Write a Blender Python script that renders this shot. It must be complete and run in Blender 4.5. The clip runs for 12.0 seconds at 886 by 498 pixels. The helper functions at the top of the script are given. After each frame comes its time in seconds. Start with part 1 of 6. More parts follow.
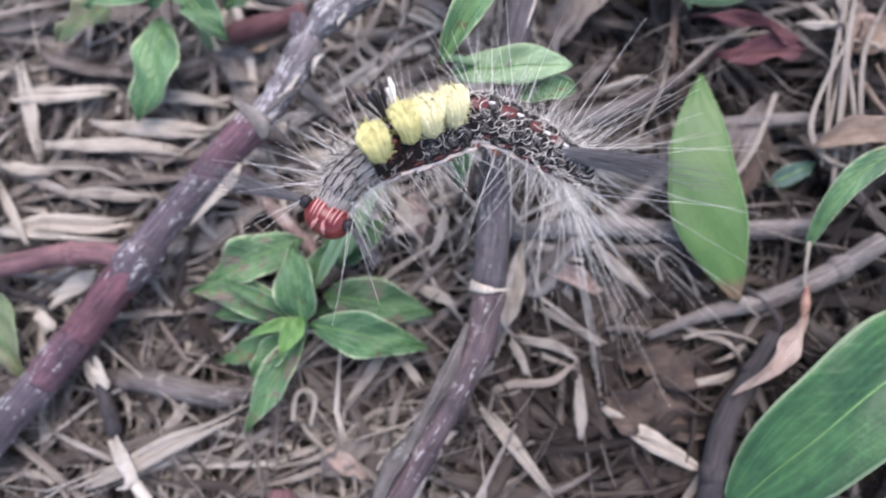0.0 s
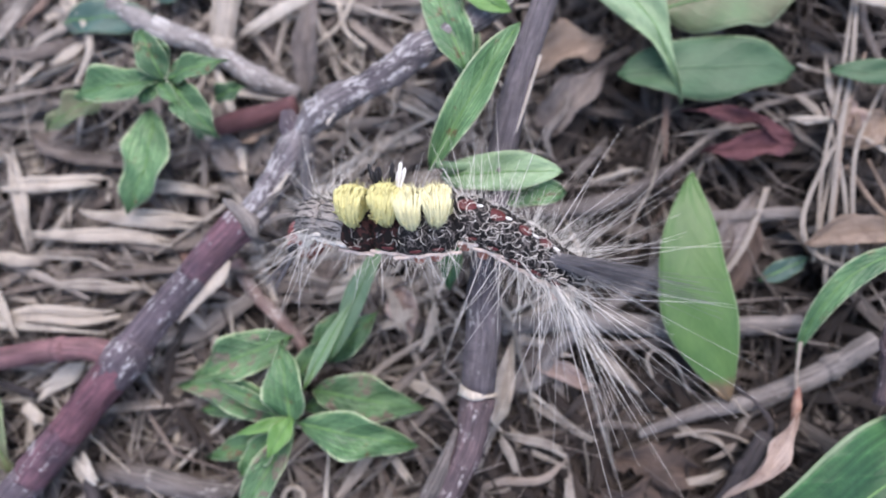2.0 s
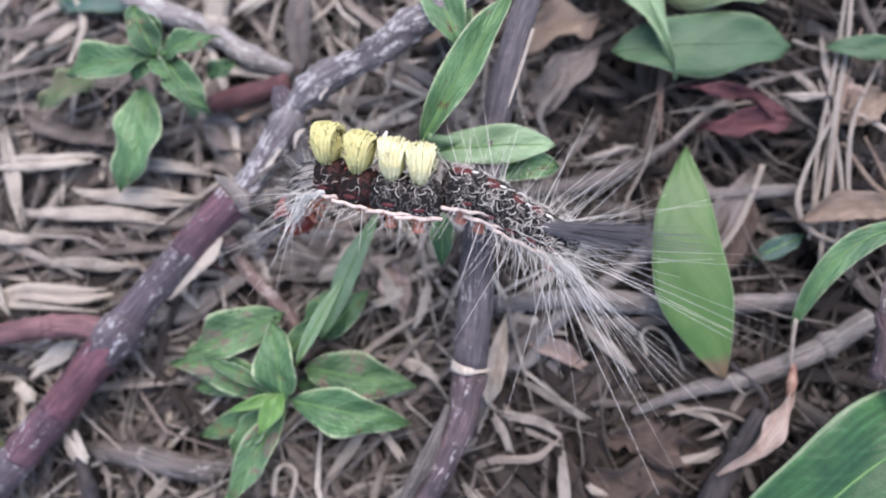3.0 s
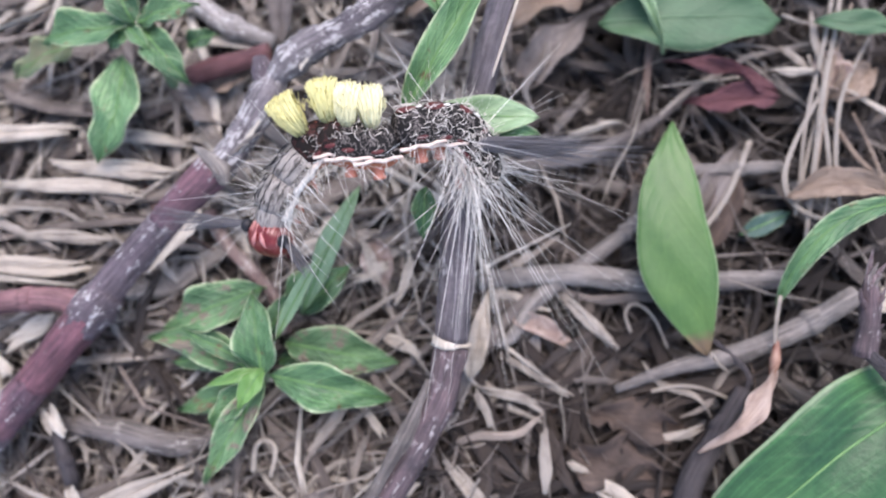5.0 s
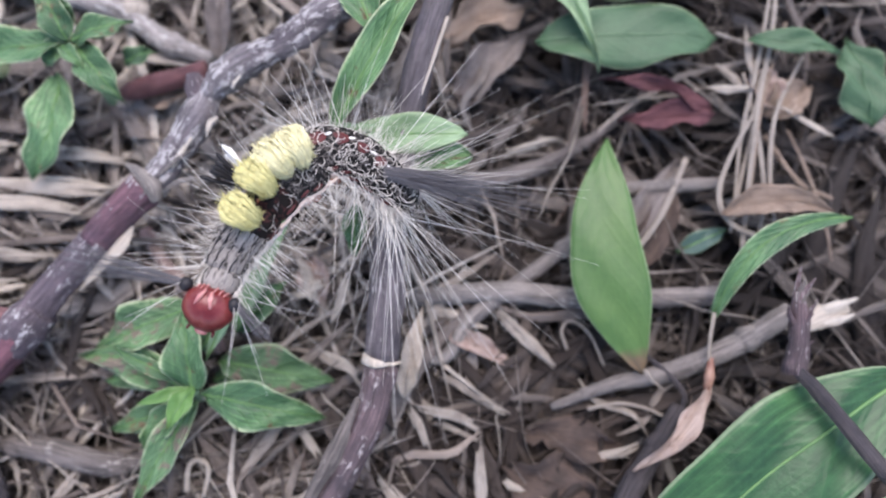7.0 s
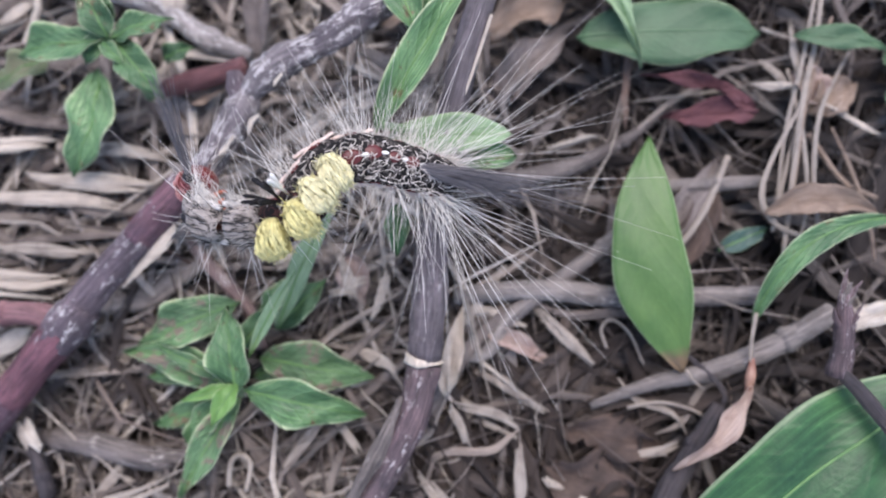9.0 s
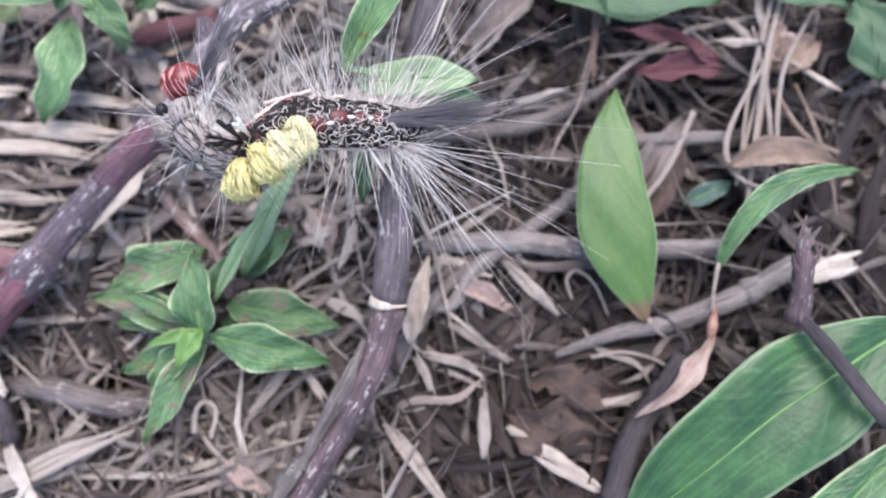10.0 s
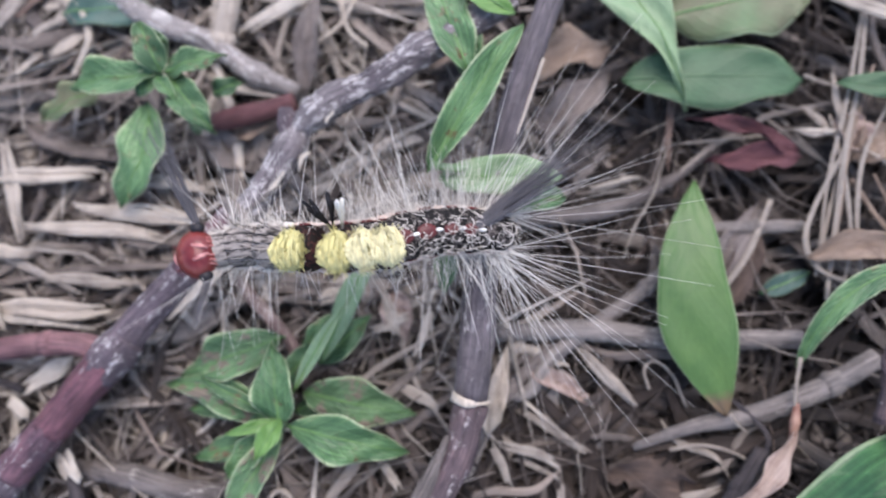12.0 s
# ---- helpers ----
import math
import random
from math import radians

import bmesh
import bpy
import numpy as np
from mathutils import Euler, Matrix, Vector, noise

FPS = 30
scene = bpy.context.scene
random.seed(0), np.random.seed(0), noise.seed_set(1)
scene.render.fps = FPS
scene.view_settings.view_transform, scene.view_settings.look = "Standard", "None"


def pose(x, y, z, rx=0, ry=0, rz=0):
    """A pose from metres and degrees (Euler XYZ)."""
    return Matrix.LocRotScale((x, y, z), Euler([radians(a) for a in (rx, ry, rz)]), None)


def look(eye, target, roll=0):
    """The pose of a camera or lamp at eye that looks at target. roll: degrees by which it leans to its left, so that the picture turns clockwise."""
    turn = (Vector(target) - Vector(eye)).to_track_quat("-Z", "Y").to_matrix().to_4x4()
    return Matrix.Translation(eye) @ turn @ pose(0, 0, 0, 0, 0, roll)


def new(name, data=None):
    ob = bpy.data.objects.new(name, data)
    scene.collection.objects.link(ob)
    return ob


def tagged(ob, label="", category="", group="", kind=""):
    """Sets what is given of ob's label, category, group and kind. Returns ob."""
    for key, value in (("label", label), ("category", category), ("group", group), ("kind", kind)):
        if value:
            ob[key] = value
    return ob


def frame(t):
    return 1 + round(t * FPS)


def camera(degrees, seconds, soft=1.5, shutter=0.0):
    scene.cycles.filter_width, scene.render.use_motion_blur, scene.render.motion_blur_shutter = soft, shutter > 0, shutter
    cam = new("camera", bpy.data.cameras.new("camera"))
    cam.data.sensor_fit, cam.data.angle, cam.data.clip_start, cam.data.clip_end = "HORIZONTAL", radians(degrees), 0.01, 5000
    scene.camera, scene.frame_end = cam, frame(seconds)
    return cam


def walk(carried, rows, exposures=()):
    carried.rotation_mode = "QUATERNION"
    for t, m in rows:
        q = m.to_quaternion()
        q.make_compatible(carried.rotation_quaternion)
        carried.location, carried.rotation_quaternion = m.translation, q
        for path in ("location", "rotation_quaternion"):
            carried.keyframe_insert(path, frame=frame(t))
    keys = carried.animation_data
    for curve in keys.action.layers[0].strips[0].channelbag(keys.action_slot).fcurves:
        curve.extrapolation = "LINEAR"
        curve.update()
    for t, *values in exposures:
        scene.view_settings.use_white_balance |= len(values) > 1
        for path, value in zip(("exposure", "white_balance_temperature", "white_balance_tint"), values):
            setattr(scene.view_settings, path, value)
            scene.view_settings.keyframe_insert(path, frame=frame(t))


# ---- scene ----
# A hairy caterpillar waves its front half on a stem over dry litter; seen from above, close by.
cam = camera(60, 12.0, soft=2.0, shutter=0.5)
cam.data.dof.use_dof, cam.data.dof.focus_distance, cam.data.dof.aperture_fstop = True, 0.0795, 14.0  # a wide-open lens close by
PATH = [
    (0, pose(-0.0012, -0.0196, 0.0992, 7.91, 2.97, -0.45)),
    (0.5, pose(-0.0050, -0.0210, 0.0996, 7.68, 2.78, -0.17)),
    (1, pose(-0.0035, -0.0158, 0.1002, 7.17, 3.39, -0.56)),
    (1.5, pose(0.0003, -0.0110, 0.0998, 7.59, 3.25, -0.30)),
    (2, pose(0.0004, -0.0081, 0.1004, 8.30, 3.05, -0.29)),
    (2.5, pose(0.0016, -0.0104, 0.0998, 8.19, 2.95, -0.15)),
    (2.7, pose(0.0019, -0.0116, 0.0994, 8.55, 3.31, -0.24)),
    (4.3, pose(-0.0007, -0.0087, 0.0993, 7.82, 2.92, -0.05)),
    (4.5, pose(0.0014, -0.0107, 0.0985, 7.49, 2.76, 0.09)),
    (5, pose(0.0030, -0.0125, 0.0979, 7.47, 2.80, 0.09)),
    (5.1, pose(0.0027, -0.0115, 0.0981, 7.50, 2.77, 0.03)),
    (5.4, pose(0.0027, -0.0059, 0.0991, 7.83, 2.42, -0.31)),
    (5.5, pose(0.0021, -0.0053, 0.0992, 7.75, 2.58, -0.34)),
    (6, pose(0.0024, -0.0068, 0.0985, 7.81, 2.53, -0.19)),
    (6.2, pose(0.0046, -0.0080, 0.0983, 7.99, 2.24, -0.16)),
    (6.4, pose(0.0073, -0.0087, 0.0981, 8.69, 2.11, -0.11)),
    (6.5, pose(0.0082, -0.0098, 0.0979, 8.73, 2.05, -0.09)),
    (6.7, pose(0.0102, -0.0131, 0.0975, 8.97, 2.12, -0.01)),
    (8.3, pose(0.0100, -0.0054, 0.0970, 6.03, 2.92, -0.53)),
    (8.5, pose(0.0100, -0.0080, 0.0968, 6.17, 2.93, -0.41)),
    (9, pose(0.0065, -0.0097, 0.0978, 6.96, 3.06, 0.25)),
    (9.3, pose(0.0071, -0.0104, 0.0981, 7.54, 2.62, 0.37)),
    (9.5, pose(0.0075, -0.0136, 0.0978, 7.30, 2.87, 0.42)),
    (10, pose(0.0097, -0.0170, 0.0974, 7.58, 2.40, 0.78)),
    (10.5, pose(0.0080, -0.0121, 0.0982, 7.98, 2.81, 0.94)),
    (11, pose(0.0060, -0.0092, 0.0982, 8.19, 3.01, 0.87)),
    (11.5, pose(0.0036, -0.0086, 0.0983, 8.26, 2.95, 1.09)),
    (11.8, pose(0.0028, -0.0085, 0.0985, 8.54, 2.89, 1.11)),
    (12, pose(0.0009, -0.0082, 0.0988, 8.85, 2.90, 1.33)),
]
walk(cam, PATH, exposures=[(0.0, 1.52, 6860, 19), (0.7, 1.63, 6860, 17), (2.0, 1.42, 6860, 19), (4.4, 1.48, 6860, 19), (5.0, 1.62, 6860, 19), (5.5, 1.44, 6860, 19), (6.0, 1.44, 6860, 19), (6.5, 1.46, 6860, 19), (8.5, 1.4, 6860, 20), (9.0, 1.4, 6860, 20), (9.5, 1.5, 6860, 20), (10.0, 1.71, 6860, 20), (10.5, 1.7, 6860, 20), (11.2, 1.43, 6860, 20), (12.0, 1.36, 6860, 19)])

# ---- daylight: open shade under a bright overcast sky ----
world = bpy.data.worlds.new("sky")
scene.world = world
world.use_nodes = True
wn = world.node_tree.nodes
sky = wn.new("ShaderNodeTexSky")
sky.sky_type = "NISHITA"
sky.sun_disc = False
sky.sun_elevation = radians(62)
sky.sun_rotation = radians(20)
sky.air_density = 1.0
sky.dust_density = 1.0
wn["Background"].inputs[1].default_value = 0.13
world.node_tree.links.new(sky.outputs[0], wn["Background"].inputs[0])
sun = new("sun", bpy.data.lights.new("sun", "SUN"))
sun.data.energy = 1.35
sun.data.angle = radians(48)
sun.data.color = (1.0, 0.98, 0.96)
sun.matrix_world = look((0.3, 1.0, 2.2), (0, 0, 0))

CM = 0.01  # all lengths below are in centimetres
TAU = 2 * math.pi


# ---- materials ----
def node_mat(name, rough=0.6, spec=0.4):
    m = bpy.data.materials.new(name)
    m.use_nodes = True
    b = m.node_tree.nodes["Principled BSDF"]
    b.inputs["Roughness"].default_value = rough
    b.inputs["Specular IOR Level"].default_value = spec
    return m, m.node_tree.nodes, m.node_tree.links, b


def centimetres(n, l, scale):
    """Object coordinates in centimetres, times a scale of one number or three."""
    c = n.new("ShaderNodeTexCoord")
    v = n.new("ShaderNodeVectorMath")
    v.operation = "MULTIPLY"
    s = scale if isinstance(scale, tuple) else (scale,) * 3
    v.inputs[1].default_value = tuple(100 * k for k in s)
    l.new(c.outputs["Object"], v.inputs[0])
    return v.outputs[0]


def noise_at(n, l, vec, scale=1.0, detail=4.0, rough=0.6, distort=0.0):
    t = n.new("ShaderNodeTexNoise")
    t.inputs["Scale"].default_value = scale
    t.inputs["Detail"].default_value = detail
    t.inputs["Roughness"].default_value = rough
    t.inputs["Distortion"].default_value = distort
    l.new(vec, t.inputs["Vector"])
    return t.outputs[0]


def ramp(n, l, fac, stops):
    r = n.new("ShaderNodeValToRGB")
    while len(r.color_ramp.elements) < len(stops):
        r.color_ramp.elements.new(0.5)
    for e, (p, c) in zip(r.color_ramp.elements, stops):
        e.position, e.color = p, (*c, 1)
    l.new(fac, r.inputs[0])
    return r.outputs[0]


def mixed(n, l, fac, a, b, mode="MIX"):
    m = n.new("ShaderNodeMix")
    m.data_type, m.blend_type = "RGBA", mode
    for sock, val in ((m.inputs[0], fac), (m.inputs[6], a), (m.inputs[7], b)):
        if isinstance(val, (int, float)):
            sock.default_value = val
        elif isinstance(val, tuple):
            sock.default_value = (*val, 1)
        else:
            l.new(val, sock)
    return m.outputs[2]


def sums(n, l, op, a, b=0.0, c=0.0):
    m = n.new("ShaderNodeMath")
    m.operation = op
    for sock, val in zip(m.inputs, (a, b, c)):
        if isinstance(val, (int, float)):
            sock.default_value = val
        else:
            l.new(val, sock)
    return m.outputs[0]


def bumped(n, l, b, height, strength=0.4, depth=0.02):
    t = n.new("ShaderNodeBump")
    t.inputs["Strength"].default_value = strength
    t.inputs["Distance"].default_value = depth * CM
    l.new(height, t.inputs["Height"])
    l.new(t.outputs[0], b.inputs["Normal"])


def uv_parts(n, l):
    u = n.new("ShaderNodeUVMap")
    s = n.new("ShaderNodeSeparateXYZ")
    l.new(u.outputs[0], s.inputs[0])
    return s.outputs[0], s.outputs[1]


def vec3(n, l, x, y, z):
    c = n.new("ShaderNodeCombineXYZ")
    for sock, val in zip(c.inputs, (x, y, z)):
        if isinstance(val, (int, float)):
            sock.default_value = val
        else:
            l.new(val, sock)
    return c.outputs[0]


def leaf_mat(name, light, dark, spot=(0.13, 0.095, 0.05), spots=0.68, rough=0.48, vein=0.05, worn=0.0, grainy=0.35, relief=0.4, rim=0.47, streaks=0.0, bright=0.45):
    """Leaf blade: side veins from the midrib, mottling, brown specks and, if worn, a browned tip."""
    m, n, l, b = node_mat(name, rough, 0.35)
    u, v = uv_parts(n, l)
    off = sums(n, l, "ABSOLUTE", sums(n, l, "SUBTRACT", v, 0.5))
    slant = sums(n, l, "SUBTRACT", sums(n, l, "MULTIPLY", u, 9.0), sums(n, l, "MULTIPLY", off, 5.0))
    blot = noise_at(n, l, centimetres(n, l, 1.0), 1.6, 4)
    fine = noise_at(n, l, centimetres(n, l, 1.0), 14, 3)
    wob = sums(n, l, "ADD", slant, sums(n, l, "MULTIPLY", blot, 0.8))
    saw = sums(n, l, "ABSOLUTE", sums(n, l, "SUBTRACT", sums(n, l, "FRACT", wob), 0.5))
    line = sums(n, l, "SMOOTH_MIN", sums(n, l, "MULTIPLY", saw, 5.0), 1.0, 0.3)
    col = mixed(n, l, ramp(n, l, blot, [(0.3, (0, 0, 0)), (0.7, (1, 1, 1))]), dark, light)
    col = mixed(n, l, sums(n, l, "MULTIPLY", sums(n, l, "SUBTRACT", 1.0, line), vein), col, tuple(min(1, 1.5 * k) for k in light))
    grain = ramp(n, l, fine, [(0.3, (0.72, 0.72, 0.72)), (0.7, (1.1, 1.1, 1.1))])
    col = mixed(n, l, grainy, col, grain, "MULTIPLY")
    sp = noise_at(n, l, centimetres(n, l, 1.0), 3.1, 5, 0.7)
    col = mixed(n, l, ramp(n, l, sp, [(spots, (0, 0, 0)), (spots + 0.06, (1, 1, 1))]), col, spot)
    edge = ramp(n, l, sums(n, l, "ADD", off, sums(n, l, "MULTIPLY", fine, 0.02)), [(rim, (0, 0, 0)), (rim + 0.02, (bright, bright, bright))])
    if streaks:
        run = noise_at(n, l, vec3(n, l, sums(n, l, "MULTIPLY", u, 2.0), sums(n, l, "MULTIPLY", v, 26.0), 1.0), 1.0, 4, 0.6)
        col = mixed(n, l, streaks, col, ramp(n, l, run, [(0.3, (0.45, 0.5, 0.5)), (0.55, (1, 1, 1)), (0.72, (1.7, 1.6, 1.5))]), "MULTIPLY")
    col = mixed(n, l, edge, col, (0.36, 0.44, 0.27))
    if worn:
        tipped = ramp(n, l, sums(n, l, "ADD", u, sums(n, l, "MULTIPLY", sp, 0.12)), [(1.03 - worn, (0, 0, 0)), (1.09 - worn, (1, 1, 1))])
        col = mixed(n, l, tipped, col, (0.14, 0.1, 0.06))
    l.new(col, b.inputs["Base Color"])
    bumped(n, l, b, sums(n, l, "ADD", sums(n, l, "MULTIPLY", line, 0.25), sums(n, l, "ADD", sums(n, l, "MULTIPLY", fine, 0.5), blot)), relief, 0.03)
    return m


def dead_mat(name, pale, mid, dark, rough=0.75):
    """Dry brittle leaf: fibrous streaks along the blade and dark blotches."""
    m, n, l, b = node_mat(name, rough, 0.25)
    u, v = uv_parts(n, l)
    info = n.new("ShaderNodeObjectInfo")
    vec = vec3(n, l, sums(n, l, "MULTIPLY", u, 4.0), sums(n, l, "MULTIPLY", v, 21.0), sums(n, l, "MULTIPLY", info.outputs["Random"], 40.0))
    fib = noise_at(n, l, vec, 1.2, 7, 0.78)
    blot = noise_at(n, l, centimetres(n, l, 1.0), 2.2, 5, 0.65)
    col = ramp(n, l, fib, [(0.25, dark), (0.5, mid), (0.75, pale)])
    col = mixed(n, l, ramp(n, l, blot, [(0.52, (0, 0, 0)), (0.72, (0.8, 0.8, 0.8))]), col, dark)
    l.new(col, b.inputs["Base Color"])
    bumped(n, l, b, sums(n, l, "ADD", fib, blot), 0.9, 0.05)
    return m


def straw_mat(name, island, tones=None):
    """Dry stalks, each of its own grey, tan or bleached tone, with streaks along it and dark decay."""
    m, n, l, b = node_mat(name, 0.7, 0.25)
    u, v = uv_parts(n, l)
    if island:
        rnd = n.new("ShaderNodeNewGeometry").outputs["Random Per Island"]
    else:
        rnd = n.new("ShaderNodeObjectInfo").outputs["Random"]
    tone = ramp(n, l, rnd, tones or STRAW_TONES)
    vec = vec3(n, l, sums(n, l, "MULTIPLY", u, 6.0), sums(n, l, "MULTIPLY", v, 14.0), sums(n, l, "MULTIPLY", rnd, 90.0))
    fib = noise_at(n, l, vec, 1.0, 7, 0.78)
    decay = noise_at(n, l, vec3(n, l, sums(n, l, "MULTIPLY", u, 3.0), v, sums(n, l, "MULTIPLY", rnd, 55.0)), 1.3, 4, 0.6)
    col = mixed(n, l, 1.0, tone, ramp(n, l, fib, [(0.28, (0.25, 0.235, 0.23)), (0.66, (1.25, 1.22, 1.18))]), "MULTIPLY")
    col = mixed(n, l, ramp(n, l, decay, [(0.5, (0, 0, 0)), (0.72, (0.85, 0.85, 0.85))]), col, (0.05, 0.04, 0.035))
    l.new(col, b.inputs["Base Color"])
    bumped(n, l, b, fib, 0.9, 0.05)
    return m


def stem_mat(name, base, second, flake=(0.42, 0.4, 0.4), flakes=0.66, rough=0.55):
    """Woody or juicy stem: blotches lengthwise, scuffed pale flakes and dots."""
    m, n, l, b = node_mat(name, rough, 0.4)
    u, v = uv_parts(n, l)
    big = noise_at(n, l, centimetres(n, l, 1.0), 1.3, 5, 0.65)
    along = noise_at(n, l, vec3(n, l, sums(n, l, "MULTIPLY", u, 5.0), sums(n, l, "MULTIPLY", v, 18.0), 0.0), 1.0, 7, 0.75)
    fine = noise_at(n, l, centimetres(n, l, 1.0), 9, 4, 0.7)
    col = mixed(n, l, ramp(n, l, big, [(0.35, (0, 0, 0)), (0.65, (1, 1, 1))]), base, second)
    col = mixed(n, l, 0.8, col, ramp(n, l, along, [(0.34, (0.16, 0.15, 0.16)), (0.5, (0.8, 0.8, 0.8)), (0.66, (1.5, 1.45, 1.45))]), "MULTIPLY")
    scuff = noise_at(n, l, vec3(n, l, sums(n, l, "MULTIPLY", u, 13.0), sums(n, l, "MULTIPLY", v, 17.0), 3.0), 1.0, 6, 0.75)
    chips = sums(n, l, "ADD", sums(n, l, "MULTIPLY", fine, 0.35), sums(n, l, "MULTIPLY", scuff, 0.67))
    chips = sums(n, l, "ADD", chips, sums(n, l, "MULTIPLY", sums(n, l, "SUBTRACT", noise_at(n, l, centimetres(n, l, 1.0), 0.8, 3), 0.5), 0.3))
    col = mixed(n, l, ramp(n, l, chips, [(flakes - 0.05, (0, 0, 0)), (flakes, (0.9, 0.9, 0.9))]), col, flake)
    l.new(col, b.inputs["Base Color"])
    bumped(n, l, b, sums(n, l, "ADD", along, fine), 0.8, 0.05)
    return m


def plain_mat(name, a, c, scale=8.0, rough=0.5, spec=0.4, bump=0.3):
    m, n, l, b = node_mat(name, rough, spec)
    t = noise_at(n, l, centimetres(n, l, 1.0), scale, 4)
    l.new(mixed(n, l, ramp(n, l, t, [(0.35, (0, 0, 0)), (0.65, (1, 1, 1))]), a, c), b.inputs["Base Color"])
    bumped(n, l, b, t, bump, 0.01)
    return m


STRAW_TONES = [(0.0, (0.058, 0.048, 0.044)), (0.3, (0.13, 0.109, 0.1)), (0.55, (0.23, 0.2, 0.185)),
               (0.75, (0.36, 0.32, 0.29)), (0.9, (0.55, 0.5, 0.44)), (0.95, (0.62, 0.57, 0.5)), (1.0, (0.26, 0.16, 0.13))]
SOIL = plain_mat("soil", (0.05, 0.041, 0.036), (0.105, 0.085, 0.074), 3.0, 0.9, 0.2, 0.8)
STRAW_MANY = straw_mat("straw_litter", True)
STRAW_ONE = straw_mat("straw_single", False)
BARK_PURPLE = stem_mat("stem_purple", (0.078, 0.048, 0.066), (0.175, 0.087, 0.108), flakes=0.63)
BARK_MID = stem_mat("stem_grey_purple", (0.07, 0.06, 0.07), (0.18, 0.155, 0.165), (0.42, 0.4, 0.39), flakes=0.66)
BARK_ROT = stem_mat("stem_rotten", (0.1, 0.085, 0.08), (0.2, 0.175, 0.16), (0.36, 0.33, 0.3), 0.64, 0.8)
BARK_UPPER = stem_mat("stem_weathered", (0.095, 0.08, 0.092), (0.24, 0.215, 0.222), (0.5, 0.475, 0.47), flakes=0.57)
BARK_BROWN = stem_mat("stem_brown", (0.064, 0.05, 0.055), (0.17, 0.115, 0.122), (0.42, 0.38, 0.37), flakes=0.62)
STEM_MAROON = stem_mat("stem_maroon", (0.1, 0.036, 0.042), (0.17, 0.075, 0.078), flakes=0.7)
BARK_DARK = stem_mat("stem_dark", (0.062, 0.048, 0.06), (0.155, 0.12, 0.138), flakes=0.6)
BARK_PALE = stem_mat("stem_bleached", (0.2, 0.178, 0.17), (0.35, 0.32, 0.305), (0.62, 0.59, 0.56), 0.61, 0.8)
BARK_GREY = stem_mat("stem_grey", (0.17, 0.15, 0.138), (0.3, 0.268, 0.245), (0.5, 0.46, 0.42), 0.64, 0.75)
BARK_BLACK = stem_mat("stem_black", (0.035, 0.03, 0.035), (0.08, 0.068, 0.07), flakes=0.72)
STEM_RED = stem_mat("stem_red", (0.14, 0.064, 0.074), (0.27, 0.14, 0.145), (0.55, 0.4, 0.36), 0.68, 0.45)
STEM_NODE = stem_mat("stem_maroon_pink", (0.1, 0.042, 0.058), (0.21, 0.092, 0.112), flakes=0.66)
STEM_PINK = stem_mat("stem_pink", (0.32, 0.2, 0.19), (0.24, 0.17, 0.15), (0.6, 0.52, 0.47), 0.62, 0.5)
GREEN = leaf_mat("leaf_green", (0.15, 0.285, 0.125), (0.034, 0.1, 0.044), spots=0.61, rim=0.455, bright=0.85, streaks=0.85, rough=0.45, relief=1.0, vein=0.12)
GREEN_DEEP = leaf_mat("leaf_deep_green", (0.1, 0.2, 0.088), (0.034, 0.085, 0.042), spots=0.58, rim=0.46, bright=0.7, streaks=0.8, rough=0.48, relief=1.0, vein=0.1)
GREEN_FRESH = leaf_mat("leaf_fresh_green", (0.14, 0.28, 0.075), (0.09, 0.2, 0.055), spots=0.8)
GREEN_PALE = leaf_mat("leaf_pale_green", (0.25, 0.36, 0.21), (0.15, 0.25, 0.13), spots=0.75, streaks=0.3)
GREEN_LIGHT = leaf_mat("leaf_light_green", (0.082, 0.16, 0.045), (0.05, 0.118, 0.034), spots=0.9, rough=0.42, vein=0.03, worn=0.08, streaks=0.12, grainy=0.2, relief=0.25, rim=0.485)
GREEN_GLOSS = leaf_mat("leaf_glossy_green", (0.05, 0.14, 0.05), (0.018, 0.064, 0.026), (0.25, 0.26, 0.06), 0.86, 0.4, 0.12, grainy=0.35, relief=0.45, streaks=0.65)
GREEN_SICK = leaf_mat("leaf_withering", (0.15, 0.28, 0.125), (0.06, 0.125, 0.06), (0.17, 0.14, 0.105), spots=0.52, rough=0.55, relief=1.2, streaks=0.9, rim=0.455, bright=0.85)
GREEN_DULL = leaf_mat("leaf_dull_green", (0.066, 0.132, 0.066), (0.046, 0.1, 0.05), spots=0.78, rough=0.55, vein=0.03, streaks=0.2, rim=0.48)
GREEN_TEAL = leaf_mat("leaf_teal_green", (0.065, 0.125, 0.1), (0.045, 0.09, 0.075), spots=0.74)
GREEN_OLIVE = leaf_mat("leaf_olive", (0.1, 0.16, 0.075), (0.135, 0.125, 0.075), spots=0.66)
MIDRIB_DULL = plain_mat("leaf_midrib_dull", (0.085, 0.16, 0.08), (0.065, 0.135, 0.065))
MIDRIB = plain_mat("leaf_midrib", (0.12, 0.24, 0.08), (0.08, 0.18, 0.06))
DEAD_TAN = dead_mat("dead_leaf_tan", (0.52, 0.42, 0.34), (0.36, 0.27, 0.21), (0.14, 0.1, 0.08))
DEAD_PINK = dead_mat("dead_leaf_pink", (0.74, 0.63, 0.56), (0.56, 0.44, 0.38), (0.28, 0.17, 0.14))
DEAD_GREY = dead_mat("dead_leaf_grey", (0.4, 0.355, 0.32), (0.25, 0.215, 0.2), (0.1, 0.085, 0.08))
